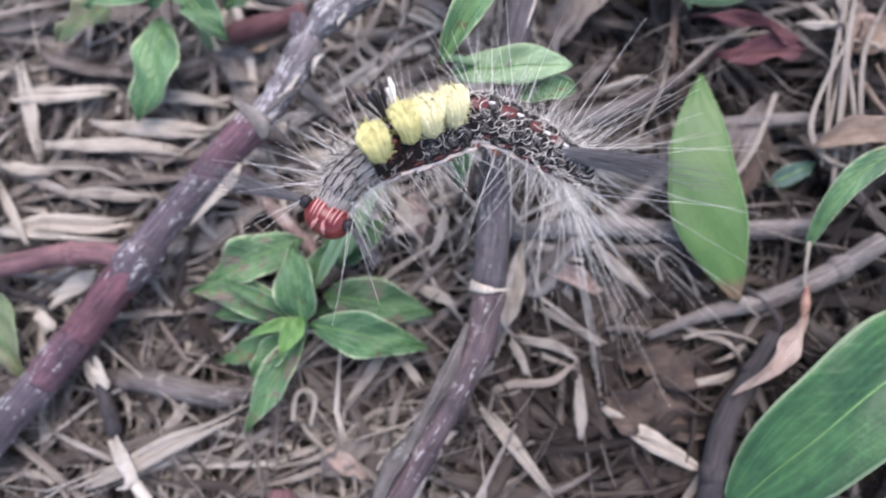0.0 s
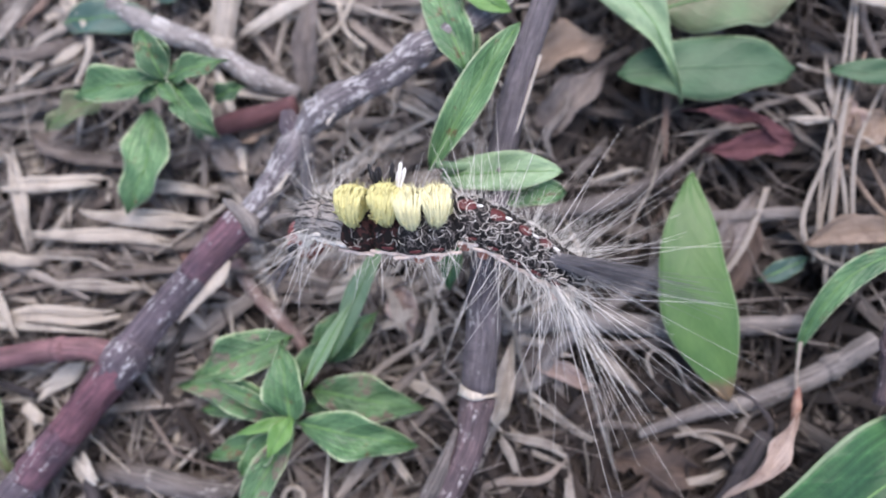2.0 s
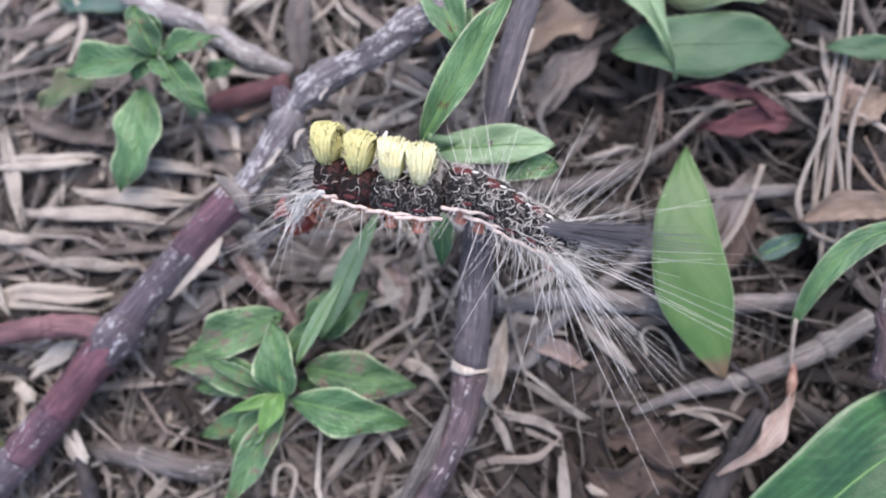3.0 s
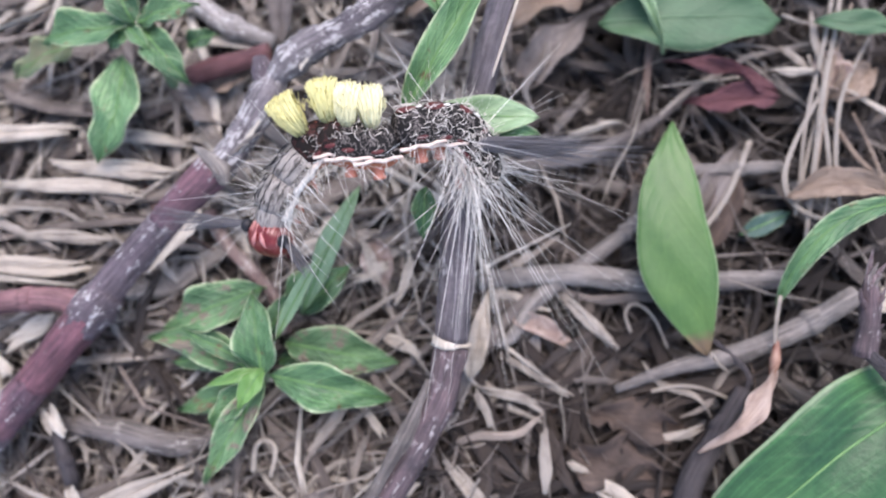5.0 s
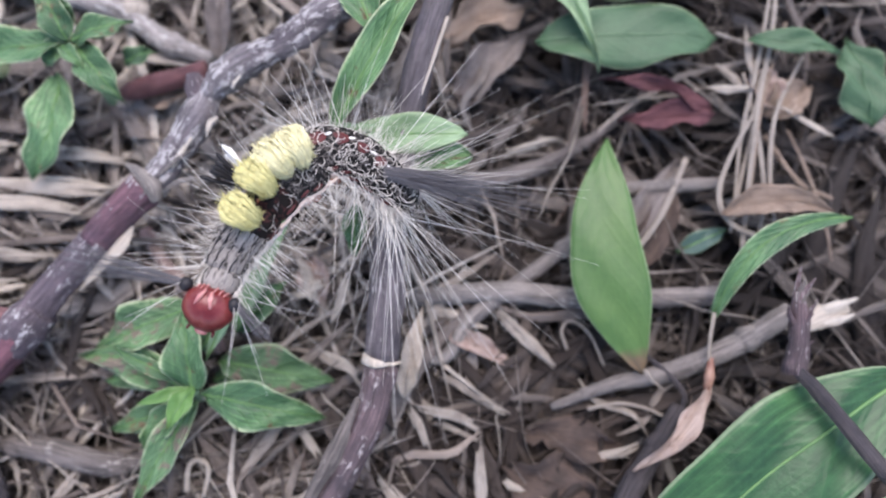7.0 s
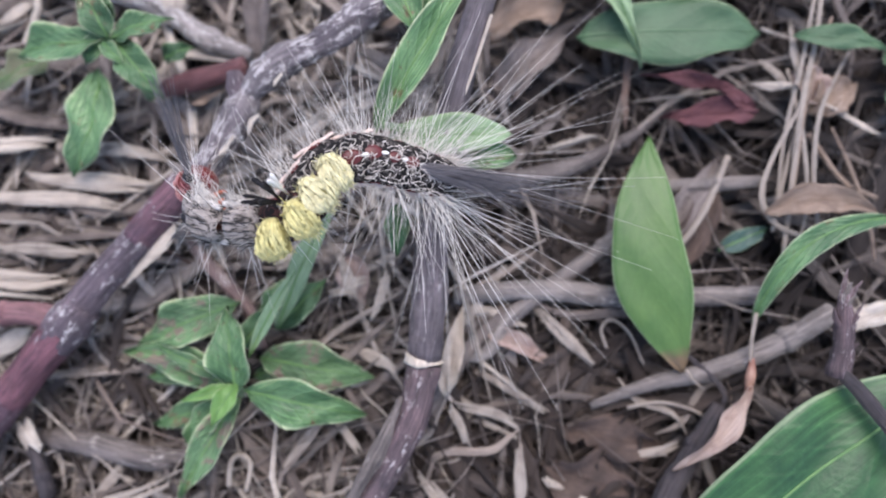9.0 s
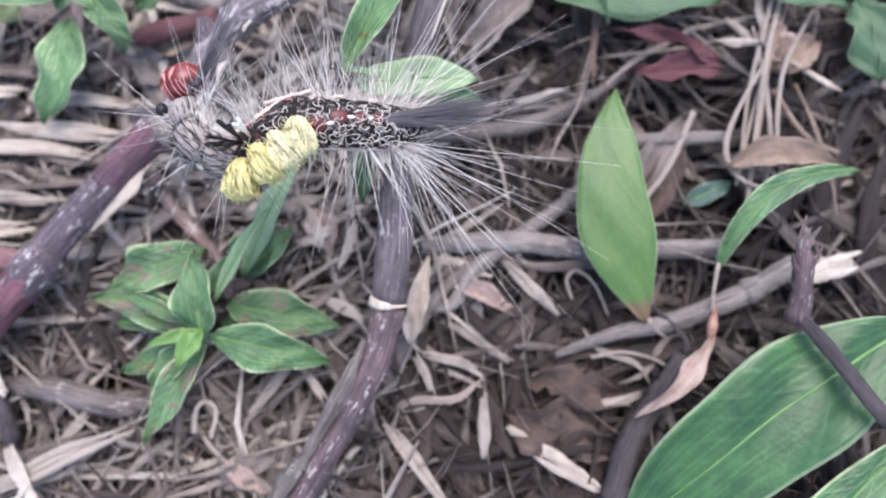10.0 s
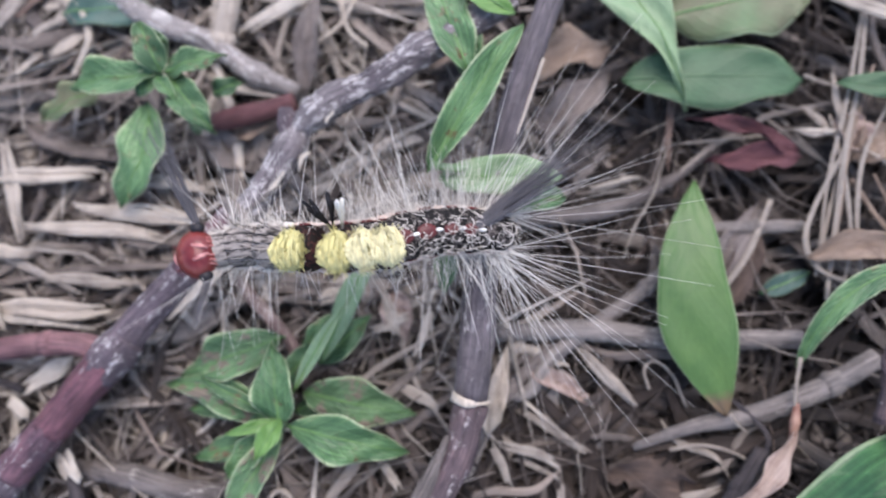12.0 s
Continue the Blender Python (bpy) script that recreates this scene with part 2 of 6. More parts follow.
DEAD_BROWN = dead_mat("dead_leaf_brown", (0.23, 0.165, 0.13), (0.13, 0.095, 0.08), (0.05, 0.04, 0.035))
DEAD_RED = dead_mat("dead_leaf_red", (0.3, 0.14, 0.145), (0.165, 0.07, 0.078), (0.07, 0.035, 0.038))
DEAD_WHITE = dead_mat("bleached_wood", (0.88, 0.83, 0.75), (0.74, 0.67, 0.58), (0.42, 0.35, 0.29))


# ---- mesh tools (centimetres) ----
ORIGIN = {}


def mesh_of(name, data, mat):
    verts, faces, uvs = data
    me = bpy.data.meshes.new(name)
    me.from_pydata([tuple(c * CM for c in v) for v in verts], [], faces)
    if uvs is not None:
        layer = me.uv_layers.new(name="UVMap")
        idx = np.empty(len(me.loops), dtype=np.int32)
        me.loops.foreach_get("vertex_index", idx)
        layer.data.foreach_set("uv", np.asarray(uvs, dtype=np.float32)[idx].ravel())
    me.polygons.foreach_set("use_smooth", [True] * len(me.polygons))
    me.materials.append(mat)
    return me


def moved(data, origin):
    verts, faces, uvs = data
    return [tuple(np.subtract(v, origin)) for v in verts], faces, uvs


def thing(name, at, label, category, group="", kind=""):
    """An Empty at the base of a thing that has several parts."""
    ob = new(name)
    ob.empty_display_size = 0.005
    ob.location = tuple(c * CM for c in at)
    ORIGIN[ob] = tuple(at)
    return tagged(ob, label, category, group, kind)


def solo(name, data, mat, at, label, category, group="", kind=""):
    """A thing that is one mesh, with its origin at the given place."""
    ob = new(name, mesh_of(name, moved(data, at), mat))
    ob.location = tuple(c * CM for c in at)
    ORIGIN[ob] = tuple(at)
    return tagged(ob, label, category, group, kind)


def part(name, data, mat, parent, label="", kind=""):
    ob = new(name, mesh_of(name, moved(data, ORIGIN[parent]), mat))
    ob.parent = parent
    ORIGIN[ob] = ORIGIN[parent]
    return tagged(ob, label, kind=kind)


def joined(*pieces):
    verts, faces, uvs = [], [], []
    for v, f, u in pieces:
        k = len(verts)
        verts += list(v)
        faces += [tuple(i + k for i in face) for face in f]
        uvs += list(u)
    return verts, faces, uvs


def smooth_line(points, steps):
    """A Catmull-Rom line through the points, with that many steps between two."""
    p = [np.array(q, float) for q in points]
    p = [2 * p[0] - p[1], *p, 2 * p[-1] - p[-2]]
    out = []
    for a, b, c, d in zip(p, p[1:], p[2:], p[3:]):
        for k in range(steps):
            t = k / steps
            out.append(0.5 * (2 * b + (c - a) * t + (2 * a - 5 * b + 4 * c - d) * t * t + (3 * b - a - 3 * c + d) * t**3))
    return np.array([*out, p[-2]])


def tube(line, radii, sides=8, flat=1.0, rough=0.0, seed=1, cap=True):
    """A tapering tube along a line; flat squeezes it upright, rough makes it uneven."""
    line = np.asarray(line, float)
    n = len(line)
    radii = np.interp(np.linspace(0, 1, n), np.linspace(0, 1, len(radii)), radii)
    tang = np.gradient(line, axis=0)
    tang /= np.linalg.norm(tang, axis=1)[:, None] + 1e-9
    r = np.random.default_rng(seed)
    verts, faces, uvs = [], [], []
    length = np.r_[0, np.cumsum(np.linalg.norm(np.diff(line, axis=0), axis=1))]
    ridge = np.stack([np.interp(np.arange(n), np.linspace(0, n - 1, max(2, n // 5)), r.random(max(2, n // 5)) - 0.5) for _ in range(sides)], 1)
    bumps = 1 + rough * (0.45 * (r.random((n, sides)) - 0.5) + 0.75 * ridge)
    for i in range(n):
        up = np.array([0, 0, 1.0]) if abs(tang[i][2]) < 0.9 else np.array([0, 1.0, 0])
        side = np.cross(tang[i], up)
        side /= np.linalg.norm(side)
        top = np.cross(side, tang[i])
        for k in range(sides + 1):
            a = TAU * k / sides
            w = radii[i] * bumps[i][k % sides]
            verts.append(tuple(line[i] + w * (math.cos(a) * side + flat * math.sin(a) * top)))
            uvs.append((length[i] * 0.3, k / sides))
    m = sides + 1
    for i in range(n - 1):
        for k in range(sides):
            faces.append((i * m + k, i * m + k + 1, (i + 1) * m + k + 1, (i + 1) * m + k))
    if cap:
        for i in (0, n - 1):
            c = len(verts)
            verts.append(tuple(line[i]))
            uvs.append((length[i] * 0.3, 0.5))
            for k in range(sides):
                faces.append((c, i * m + k + 1, i * m + k) if i == 0 else (c, i * m + k, i * m + k + 1))
    return verts, faces, uvs


def blade(base, tip, width, arch=0.12, fold=0.25, roll=0.0, wave=0.13, p=0.76, q=1.0, n=16, m=8, thick=0.014, bend=0.0, droop=0.06, rag=0.03, ripple=1.0, seed=0):
    """A leaf from base to tip: arched, folded at the midrib, rolled across (radians) and wavy."""
    base, tip = np.array(base, float), np.array(tip, float)
    along = tip - base
    size = np.linalg.norm(along)
    d = along / size
    side = np.cross(d, (0, 0, 1.0))
    side /= np.linalg.norm(side)
    up = np.cross(side, d)
    r = np.random.default_rng(seed)
    ph = r.random(3) * TAU
    coarse = np.clip(r.normal(size=(n // 3 + 2, 2)), -2, 1.2)
    torn = 1 + rag * np.stack([np.interp(np.arange(n + 1) / 3, np.arange(n // 3 + 2), coarse[:, k]) for k in (0, 1)], 1) + 0.25 * rag * r.normal(size=(n + 1, 2))
    tops, uvs = [], []
    for i in range(n + 1):
        u = i / n
        mid = base + along * u + up * ((4 * u * (1 - u) * arch - droop * u**4) * size) + side * (4 * u * (1 - u) * bend * size)
        half = (1 + 0.05 * math.sin(u * 14 + ph[1])) * 0.5 * width * max(math.sin(math.pi * u**p), 0.0) ** q + 0.006 * (1 - u) + 0.002
        for k in range(m + 1):
            v = 2 * k / m - 1
            if roll:
                y, z = half * torn[i][int(v > 0)] * math.sin(v * roll) / roll, half * (1 - math.cos(v * roll)) / roll
            else:
                y, z = half * torn[i][int(v > 0)] * v, 0.0
            z += fold * abs(v) * half + wave * width * v * v * math.sin(u * 11 + ph[0] + (ph[1] if v > 0 else 0))
            z += 0.03 * width * math.sin(u * 5 + ph[2]) + ripple * 0.055 * width * math.sin(u * 17 + 5 * v + ph[1])
            tops.append(mid + side * y + up * z)
            uvs.append((u, k / m))
    w = m + 1
    verts = [tuple(v) for v in tops] + [tuple(v - up * thick) for v in tops]
    o = len(tops)
    faces = []
    for i in range(n):
        for k in range(m):
            q4 = (i * w + k, i * w + k + 1, (i + 1) * w + k + 1, (i + 1) * w + k)
            faces.append(q4[::-1])
            faces.append(tuple(o + j for j in q4))
        for k in (0, m):
            e = (i * w + k, (i + 1) * w + k, o + (i + 1) * w + k, o + i * w + k)
            faces.append(e if k else e[::-1])
    for i in (0, n):
        for k in range(m):
            e = (i * w + k, i * w + k + 1, o + i * w + k + 1, o + i * w + k)
            faces.append(e if i == 0 else e[::-1])
    rib = [tops[i * w + m // 2] + up * 0.004 for i in range(n + 1)]
    return (verts, faces, uvs + uvs), rib


def leaf_on(plant, mat, base, tip, width, rib=MIDRIB, label="", name="leaf", **shape):
    """A leaf with its midrib, as a part of a plant."""
    data, line = blade(base, tip, width, **shape)
    ob = part(name, data, mat, plant, label)
    if rib is not None:
        part("midrib", tube(line[:-1], [0.012 + 0.012 * width, 0.006], 5), rib, ob)
    return ob


def dead_leaf(name, mat, base, tip, width, label, group="", category="dead leaf", rag=0.16, **shape):
    data, line = blade(base, tip, width, rag=rag, **shape)
    ob = solo(name, data, mat, base, label, category, group)
    part("midrib", tube(line[:-1], [0.02, 0.007], 5), mat, ob)
    return ob


def stick(name, mat, points, radii, label, category, group="", sides=10, flat=1.0, rough=0.22, steps=7, seed=3, knots=0):
    line = smooth_line(points, steps)
    ob = solo(name, tube(line, radii, sides, flat, rough, seed), mat, points[0], label, category, group)
    r = np.random.default_rng(seed + 50)
    for k in range(knots):
        i = int((k + r.uniform(0.3, 0.8)) * (len(line) - 3) / knots) + 1
        w = np.interp(i / (len(line) - 1), np.linspace(0, 1, len(radii)), radii)
        step = (line[i + 1] - line[i - 1]) / np.linalg.norm(line[i + 1] - line[i - 1])
        swell = [line[i] + step * w * q for q in (-0.9, -0.3, 0.3, 0.9)]
        part("knot", tube(swell, [w * 0.96, w * 1.14, w * 1.1, w * 0.96], sides, flat, 0.3, seed + k), mat, ob)
    return ob


# ---- ground and litter ----
def ground_sheet():
    radii = [0, *np.geomspace(0.8, 20, 26), *np.geomspace(30, 8000, 12)]
    verts, faces, uvs = [], [], []
    for i, r in enumerate(radii):
        for k in range(72):
            x, y = r * math.cos(TAU * k / 72), r * math.sin(TAU * k / 72)
            verts.append((x, y, -1.0 + 0.35 * noise.noise((x * 0.5, y * 0.5, 2.0)) + 0.12 * noise.noise((x * 2, y * 2, 5.0))))
            uvs.append((x, y))
    for i in range(len(radii) - 1):
        for k in range(72):
            j = (k + 1) % 72
            faces.append((i * 72 + k, (i + 1) * 72 + k, (i + 1) * 72 + j, i * 72 + j))
    return verts, faces, uvs


solo("ground", ground_sheet(), SOIL, (0, 0, 0), "dark bare soil under the dry litter", "ground", kind="structure")


def litter(count, box, zs, lengths, widths, flats, seed, tilt=0.12, sides=6, lie=0.35):
    """Many bent dry stalks and strips strewn in a box, as one mesh."""
    r = np.random.default_rng(seed)
    rings = 5
    c = np.stack([r.uniform(box[0], box[1], count), r.uniform(box[2], box[3], count), r.uniform(zs[0], zs[1], count)], 1)
    ang = r.vonmises(0.15, lie, count) + (r.random(count) < (0.45 if lie < 1 else 0.2)) * r.uniform(0.6, 2.2, count)
    size = r.uniform(lengths[0], lengths[1], count) * (0.5 + r.random(count))
    rad = 0.5 * (widths[0] + (widths[1] - widths[0]) * r.random(count) ** 2.2)
    d = np.stack([np.cos(ang), np.sin(ang), r.normal(0, tilt, count)], 1)
    d /= np.linalg.norm(d, axis=1)[:, None]
    side = np.stack([-np.sin(ang), np.cos(ang), np.zeros(count)], 1)
    spin = r.normal(0, 0.5, count)
    up = np.cross(d, side)
    side, up = np.cos(spin)[:, None] * side + np.sin(spin)[:, None] * up, np.cos(spin)[:, None] * up - np.sin(spin)[:, None] * side
    curve, sag, kink = r.normal(0, 0.2, count), r.normal(0, 0.05, count), r.normal(0, 0.05, (count, rings))
    flat = r.uniform(flats[0], flats[1], count)
    t = np.linspace(-0.5, 0.5, rings)
    mid = (c[:, None] + d[:, None] * (t[None, :, None] * size[:, None, None])
           + side[:, None] * ((curve[:, None] * (t * t)[None] * 4 + kink) * size[:, None] * 0.5)[..., None]
           + up[:, None] * ((sag[:, None] * (t * t)[None] * 4) * size[:, None])[..., None])
    mid[..., 2] = np.minimum(mid[..., 2], zs[1] + 0.12)
    a = TAU * np.arange(sides + 1) / sides
    w = rad[:, None] * (1 + r.normal(0, 0.16, (count, rings)))
    w[:, 0] *= r.uniform(0.03, 0.55, count)
    w[:, -1] *= r.uniform(0.03, 0.55, count)
    ringv = (mid[:, :, None] + side[:, None, None] * (w[..., None] * np.cos(a))[..., None]
             + up[:, None, None] * (w[..., None] * flat[:, None, None] * np.sin(a))[..., None])
    verts = ringv.reshape(-1, 3)
    m = sides + 1
    uv = np.stack(np.broadcast_arrays((t[None, :, None] + 0.5) * size[:, None, None] * 0.4, (np.arange(m) / sides)[None, None]), -1)
    uv = np.broadcast_to(uv, (count, rings, m, 2)).reshape(-1, 2)
    i, k = np.meshgrid(np.arange(rings - 1), np.arange(sides), indexing="ij")
    quad = np.stack([i * m + k, i * m + k + 1, (i + 1) * m + k + 1, (i + 1) * m + k], -1).reshape(-1, 4)
    faces = (quad[None] + (np.arange(count) * rings * m)[:, None, None]).reshape(-1, 4)
    return verts.tolist(), faces.tolist(), uv


STRAW_PALE = straw_mat("straw_bleached", True, [(0.0, (0.2, 0.17, 0.155)), (0.4, (0.4, 0.355, 0.32)), (0.75, (0.68, 0.62, 0.55)), (1.0, (0.8, 0.74, 0.66))])
# Deep decayed straw, darkened further: the shade of the gaps is in its tones.
STRAW_OLD_SHADED = straw_mat("straw_decayed_shaded", True, [(0.0, (0.035, 0.029, 0.027)), (0.35, (0.085, 0.072, 0.067)), (0.7, (0.18, 0.158, 0.146)), (1.0, (0.4, 0.36, 0.33))])
# Darker litter at the right: its own brown plus gap shade in the tones.
STRAW_DARK_SHADED = straw_mat("straw_dark_shaded", True, [(0.0, (0.028, 0.023, 0.021)), (0.4, (0.065, 0.055, 0.051)), (0.75, (0.14, 0.122, 0.113)), (1.0, (0.42, 0.38, 0.35))])
NEAR = (-9.5, 9.5, -7.0, 8.5)
solo("straw_litter", litter(2300, NEAR, (-1.0, -0.35), (1.4, 4.6), (0.04, 0.17), (0.2, 0.8), 11), STRAW_OLD_SHADED, (0, 0, -0.9),
     "matted grey and brown decayed straw on the soil, gap shade in its tones", "straw", kind="stuff")
solo("straw_litter", litter(400, (-9.5, 0.6, -7.0, 8.5), (-0.5, -0.02), (1.0, 4.2), (0.025, 0.12), (0.25, 0.9), 12), STRAW_MANY, (0, 0, -0.5),
     "loose dry straw and thin twigs in a tangle", "straw", kind="stuff")
solo("straw_litter", litter(250, (0.6, 9.5, -7.0, 8.5), (-0.5, -0.05), (1.0, 4.2), (0.025, 0.12), (0.2, 0.8), 17), STRAW_DARK_SHADED, (4, 0, -0.5),
     "loose dark decayed straw and thin twigs, gap shade in the tones", "straw", kind="stuff")
solo("dry_grass", litter(170, (-9.5, -1.6, -1.5, 8.5), (-0.16, 0.04), (1.6, 4.6), (0.12, 0.34), (0.1, 0.25), 18, 0.05, 6, 4.0), STRAW_PALE, (-5, 2, -0.1),
     "bleached flat split straw lying crosswise", "dry grass", kind="stuff")
solo("straw_litter", litter(1000, (-9.5, 0.1, -6.0, 8.5), (-0.35, 0.0), (1.2, 4.4), (0.022, 0.12), (0.15, 0.6), 16), STRAW_PALE, (-3, 2, -0.3),
     "bleached dry straw lying loose in a tangle", "straw", kind="stuff")
solo("dry_grass", litter(330, (-9.5, 0.5, -7.0, 8.5), (-0.7, -0.08), (1.5, 4.5), (0.12, 0.42), (0.06, 0.2), 15, 0.12, 6), STRAW_MANY, (0, 0, -0.5),
     "flat dry grass blades and leaf strips, grey to tan", "dry grass", kind="stuff")
solo("dry_grass", litter(280, (0.5, 9.5, -7.0, 8.5), (-0.7, -0.12), (1.5, 4.5), (0.12, 0.42), (0.06, 0.2), 19, 0.12, 6), STRAW_DARK_SHADED, (4, 0, -0.5),
     "flat decayed grass blades and leaf strips, darkened for gap shade", "dry grass", kind="stuff")
solo("plant_fibre", litter(1100, NEAR, (-0.6, 0.05), (0.6, 2.4), (0.015, 0.045), (0.8, 1.0), 13, 0.1, 5), STRAW_MANY, (0, 0, -0.4),
     "fine dry root threads and fibres among the straw", "plant fibre", kind="stuff")
solo("straw_litter", litter(1800, (-28, 28, -26, 28), (-1.0, -0.5), (2.0, 6.0), (0.1, 0.4), (0.4, 0.9), 14, 0.1, 5), STRAW_MANY, (0, 0, -0.9),
     "matted dry straw spread over the ground around", "straw", kind="stuff")


FIBRES = straw_mat("straw_fibre", True, [(0.0, (0.2, 0.17, 0.155)), (0.5, (0.42, 0.37, 0.34)), (0.85, (0.62, 0.57, 0.52)), (1.0, (0.3, 0.24, 0.21))])
solo("plant_fibre", litter(430, (-9.5, 0.8, -7.0, 8.5), (-0.25, 0.1), (0.9, 3.0), (0.014, 0.05), (0.3, 0.8), 31, 0.09, 5), FIBRES, (0, 0, -0.1),
     "thin pale torn fibres and stalks strewn over the litter", "plant fibre", kind="stuff")
solo("plant_fibre", litter(90, (0.8, 9.5, -7.0, 8.5), (-0.25, 0.02), (0.9, 2.6), (0.014, 0.05), (0.3, 0.8), 32, 0.09, 5), FIBRES, (4, 0, -0.1),
     "scattered thin pale fibres over dark litter", "plant fibre", kind="stuff")

STRAW_DARK = straw_mat("straw_rotted", True, [(0.0, (0.03, 0.024, 0.022)), (0.5, (0.07, 0.056, 0.05)), (1.0, (0.14, 0.115, 0.1))])
solo("straw_litter", litter(170, (-0.2, 2.9, -4.8, -1.1), (-0.3, -0.06), (0.9, 2.6), (0.06, 0.26), (0.1, 0.4), 22, 0.06, 6), STRAW_DARK, (1.3, -3, -0.2),
     "dark brown rotted straw and leaf shreds", "straw", kind="stuff")


# single stalks that lie on top
def strands(line, width, flat, r):
    """A split stalk: fibres side by side, torn off at different lengths."""
    line = np.asarray(line, float)
    n = len(line)
    d = line[-1] - line[0]
    side = np.array([-d[1], d[0], 0]) / (np.hypot(d[0], d[1]) + 1e-6)
    count = 4 if width > 0.17 else 3 if width > 0.11 else 2
    out = []
    for k in range(count):
        u0, u1 = r.uniform(0, 0.16), 1 - r.uniform(0, 0.2)
        u = np.linspace(u0, u1, n)
        own = np.stack([np.interp(u, np.linspace(0, 1, n), line[:, c]) for c in range(3)], 1)
        off = ((k + 0.5) / count - 0.5) * width * 0.62 + 0.1 * width * np.sin(u * r.uniform(3, 9) + r.uniform(0, 6))
        own = own + off[:, None] * side + np.array([0, 0, 1.0]) * r.uniform(-0.02, 0.03)
        w = 0.8 * width / count
        out.append(tube(own, [w * r.uniform(0.1, 0.5), w * r.uniform(0.8, 1.3), w * r.uniform(0.8, 1.3), w * r.uniform(0.1, 0.5)], 7, flat, 0.5, int(r.integers(9999))))
    return joined(*out)


def loose_straws(count, seed):
    r = np.random.default_rng(seed)
    shapes = []
    for s in range(14):
        size = r.uniform(0.8, 3.0)
        pts = [(-size / 2, 0, 0), (-size / 6, r.normal(0, 0.12), 0.03), (size / 5, r.normal(0, 0.12), 0.03), (size / 2, 0, 0)]
        shapes.append(mesh_of("straw", strands(smooth_line(pts, 3), r.uniform(0.04, 0.12), r.uniform(0.3, 0.8), r), STRAW_ONE))
    for _ in range(count):
        ob = new("straw", shapes[r.integers(14)])
        ob.matrix_world = pose((r.uniform(-7, 0.8) if r.random() < 0.84 else r.uniform(0.8, 7)) * CM, r.uniform(-5.2, 5.8) * CM, r.uniform(-0.22, -0.02) * CM, 0, r.normal(0, 5), r.normal(10, 55))
        tagged(ob, "dry grey-brown straw lying loose on the litter", "straw", "loose straw")


loose_straws(260, 21)


def straw(a, b, width, tone=STRAW_ONE, bow=0.0, label="dry pale straw lying on the litter", flat=0.7):
    r = np.random.default_rng(int(abs(a[0] * 970 + b[1] * 31)))
    third = [np.add(a, np.subtract(b, a) * u) + np.array([0, 0, 0.02]) + (bow + r.normal(0, 0.012)) * np.array([-(b[1] - a[1]), b[0] - a[0], 0]) for u in (0.35, 0.68)]
    return solo("straw", strands(smooth_line([a, tuple(third[0]), tuple(third[1]), b], 4), width, flat, r), tone, a, label, "straw", "loose straw")


PALE = dead_mat("straw_pale", (0.8, 0.72, 0.61), (0.64, 0.56, 0.47), (0.36, 0.3, 0.25))
BUFF = dead_mat("straw_buff", (0.62, 0.55, 0.47), (0.47, 0.41, 0.35), (0.23, 0.195, 0.17))
ASH = dead_mat("straw_ash", (0.4, 0.36, 0.33), (0.27, 0.24, 0.22), (0.13, 0.115, 0.105))

straw((-6.50, 2.31, 0.10), (-6.04, 0.67, 0.10), 0.22, PALE, label="pale flattened straw stalk on the litter")
straw((-5.56, 1.20, 0.13), (-3.49, 1.04, 0.13), 0.26, PALE, label="pale split straw lying crosswise")
straw((-6.17, 0.95, 0.13), (-3.96, 0.74, 0.13), 0.24, PALE)
straw((-6.59, 0.62, 0.16), (-5.78, 0.50, 0.16), 0.2, PALE)
straw((-6.62, 1.55, 0.13), (-4.95, 1.65, 0.13), 0.24, PALE)
straw((-4.98, 1.62, 0.1), (-3.47, 1.46, 0.1), 0.2, PALE)
straw((-6.63, -0.26, 0.13), (-4.65, -0.16, 0.13), 0.28, PALE)
straw((-5.80, 0.23, 0.13), (-4.40, 0.14, 0.13), 0.18, BUFF)
stick("bark_splinter", PALE, [(-3.78, -0.32, 0.60), (-3.52, -0.03, 0.66), (-3.29, 0.23, 0.70), (-3.11, 0.44, 0.74)], [0.015, 0.06, 0.1, 0.12, 0.03], "pale torn splinter along the edge of the purple stem", "splinter", sides=8, flat=0.35, rough=0.25)
straw((-6.03, -1.34, 0.10), (-5.67, -1.55, 0.12), 0.22, DEAD_WHITE, label="bleached wood chip on the litter", flat=0.4)
straw((-5.14, -1.93, 0.30), (-4.86, -2.34, 0.25), 0.17, DEAD_WHITE, label="bleached wood chip beside the purple stem", flat=0.5)
straw((-6.58, 0.47, 0.20), (-6.06, -0.53, 0.22), 0.15, PALE)
stick("red_twig", STEM_RED, [(-2.63, -3.58, 0.22), (-2.64, -3.78, 0.24), (-2.66, -4.30, 0.15)], [0.12, 0.19, 0.18, 0.17], "short blunt reddish stub in the litter", "stem", sides=12)
straw((-5.89, -1.23, 0.05), (-5.20, -0.83, 0.05), 0.26, DEAD_WHITE, label="bleached wood chip on the litter", flat=0.4)
straw((-6.06, -1.29, 0.02), (-5.77, -1.63, 0.02), 0.2, DEAD_WHITE, label="small bleached wood flake", flat=0.4)
straw((1.28, -0.51, 0.00), (2.07, -1.27, 0.00), 0.16, BUFF)
straw((-0.20, -2.53, 0.00), (0.76, -3.78, 0.00), 0.2, BUFF)
straw((1.36, -2.58, 0.02), (1.63, -2.79, 0.02), 0.12, PALE)
straw((1.59, -2.82, 0.03), (2.59, -3.41, 0.03), 0.24, PALE, label="pale split stalk on the litter")
straw((2.34, -2.41, 0.00), (3.03, -2.17, 0.00), 0.14, BUFF)
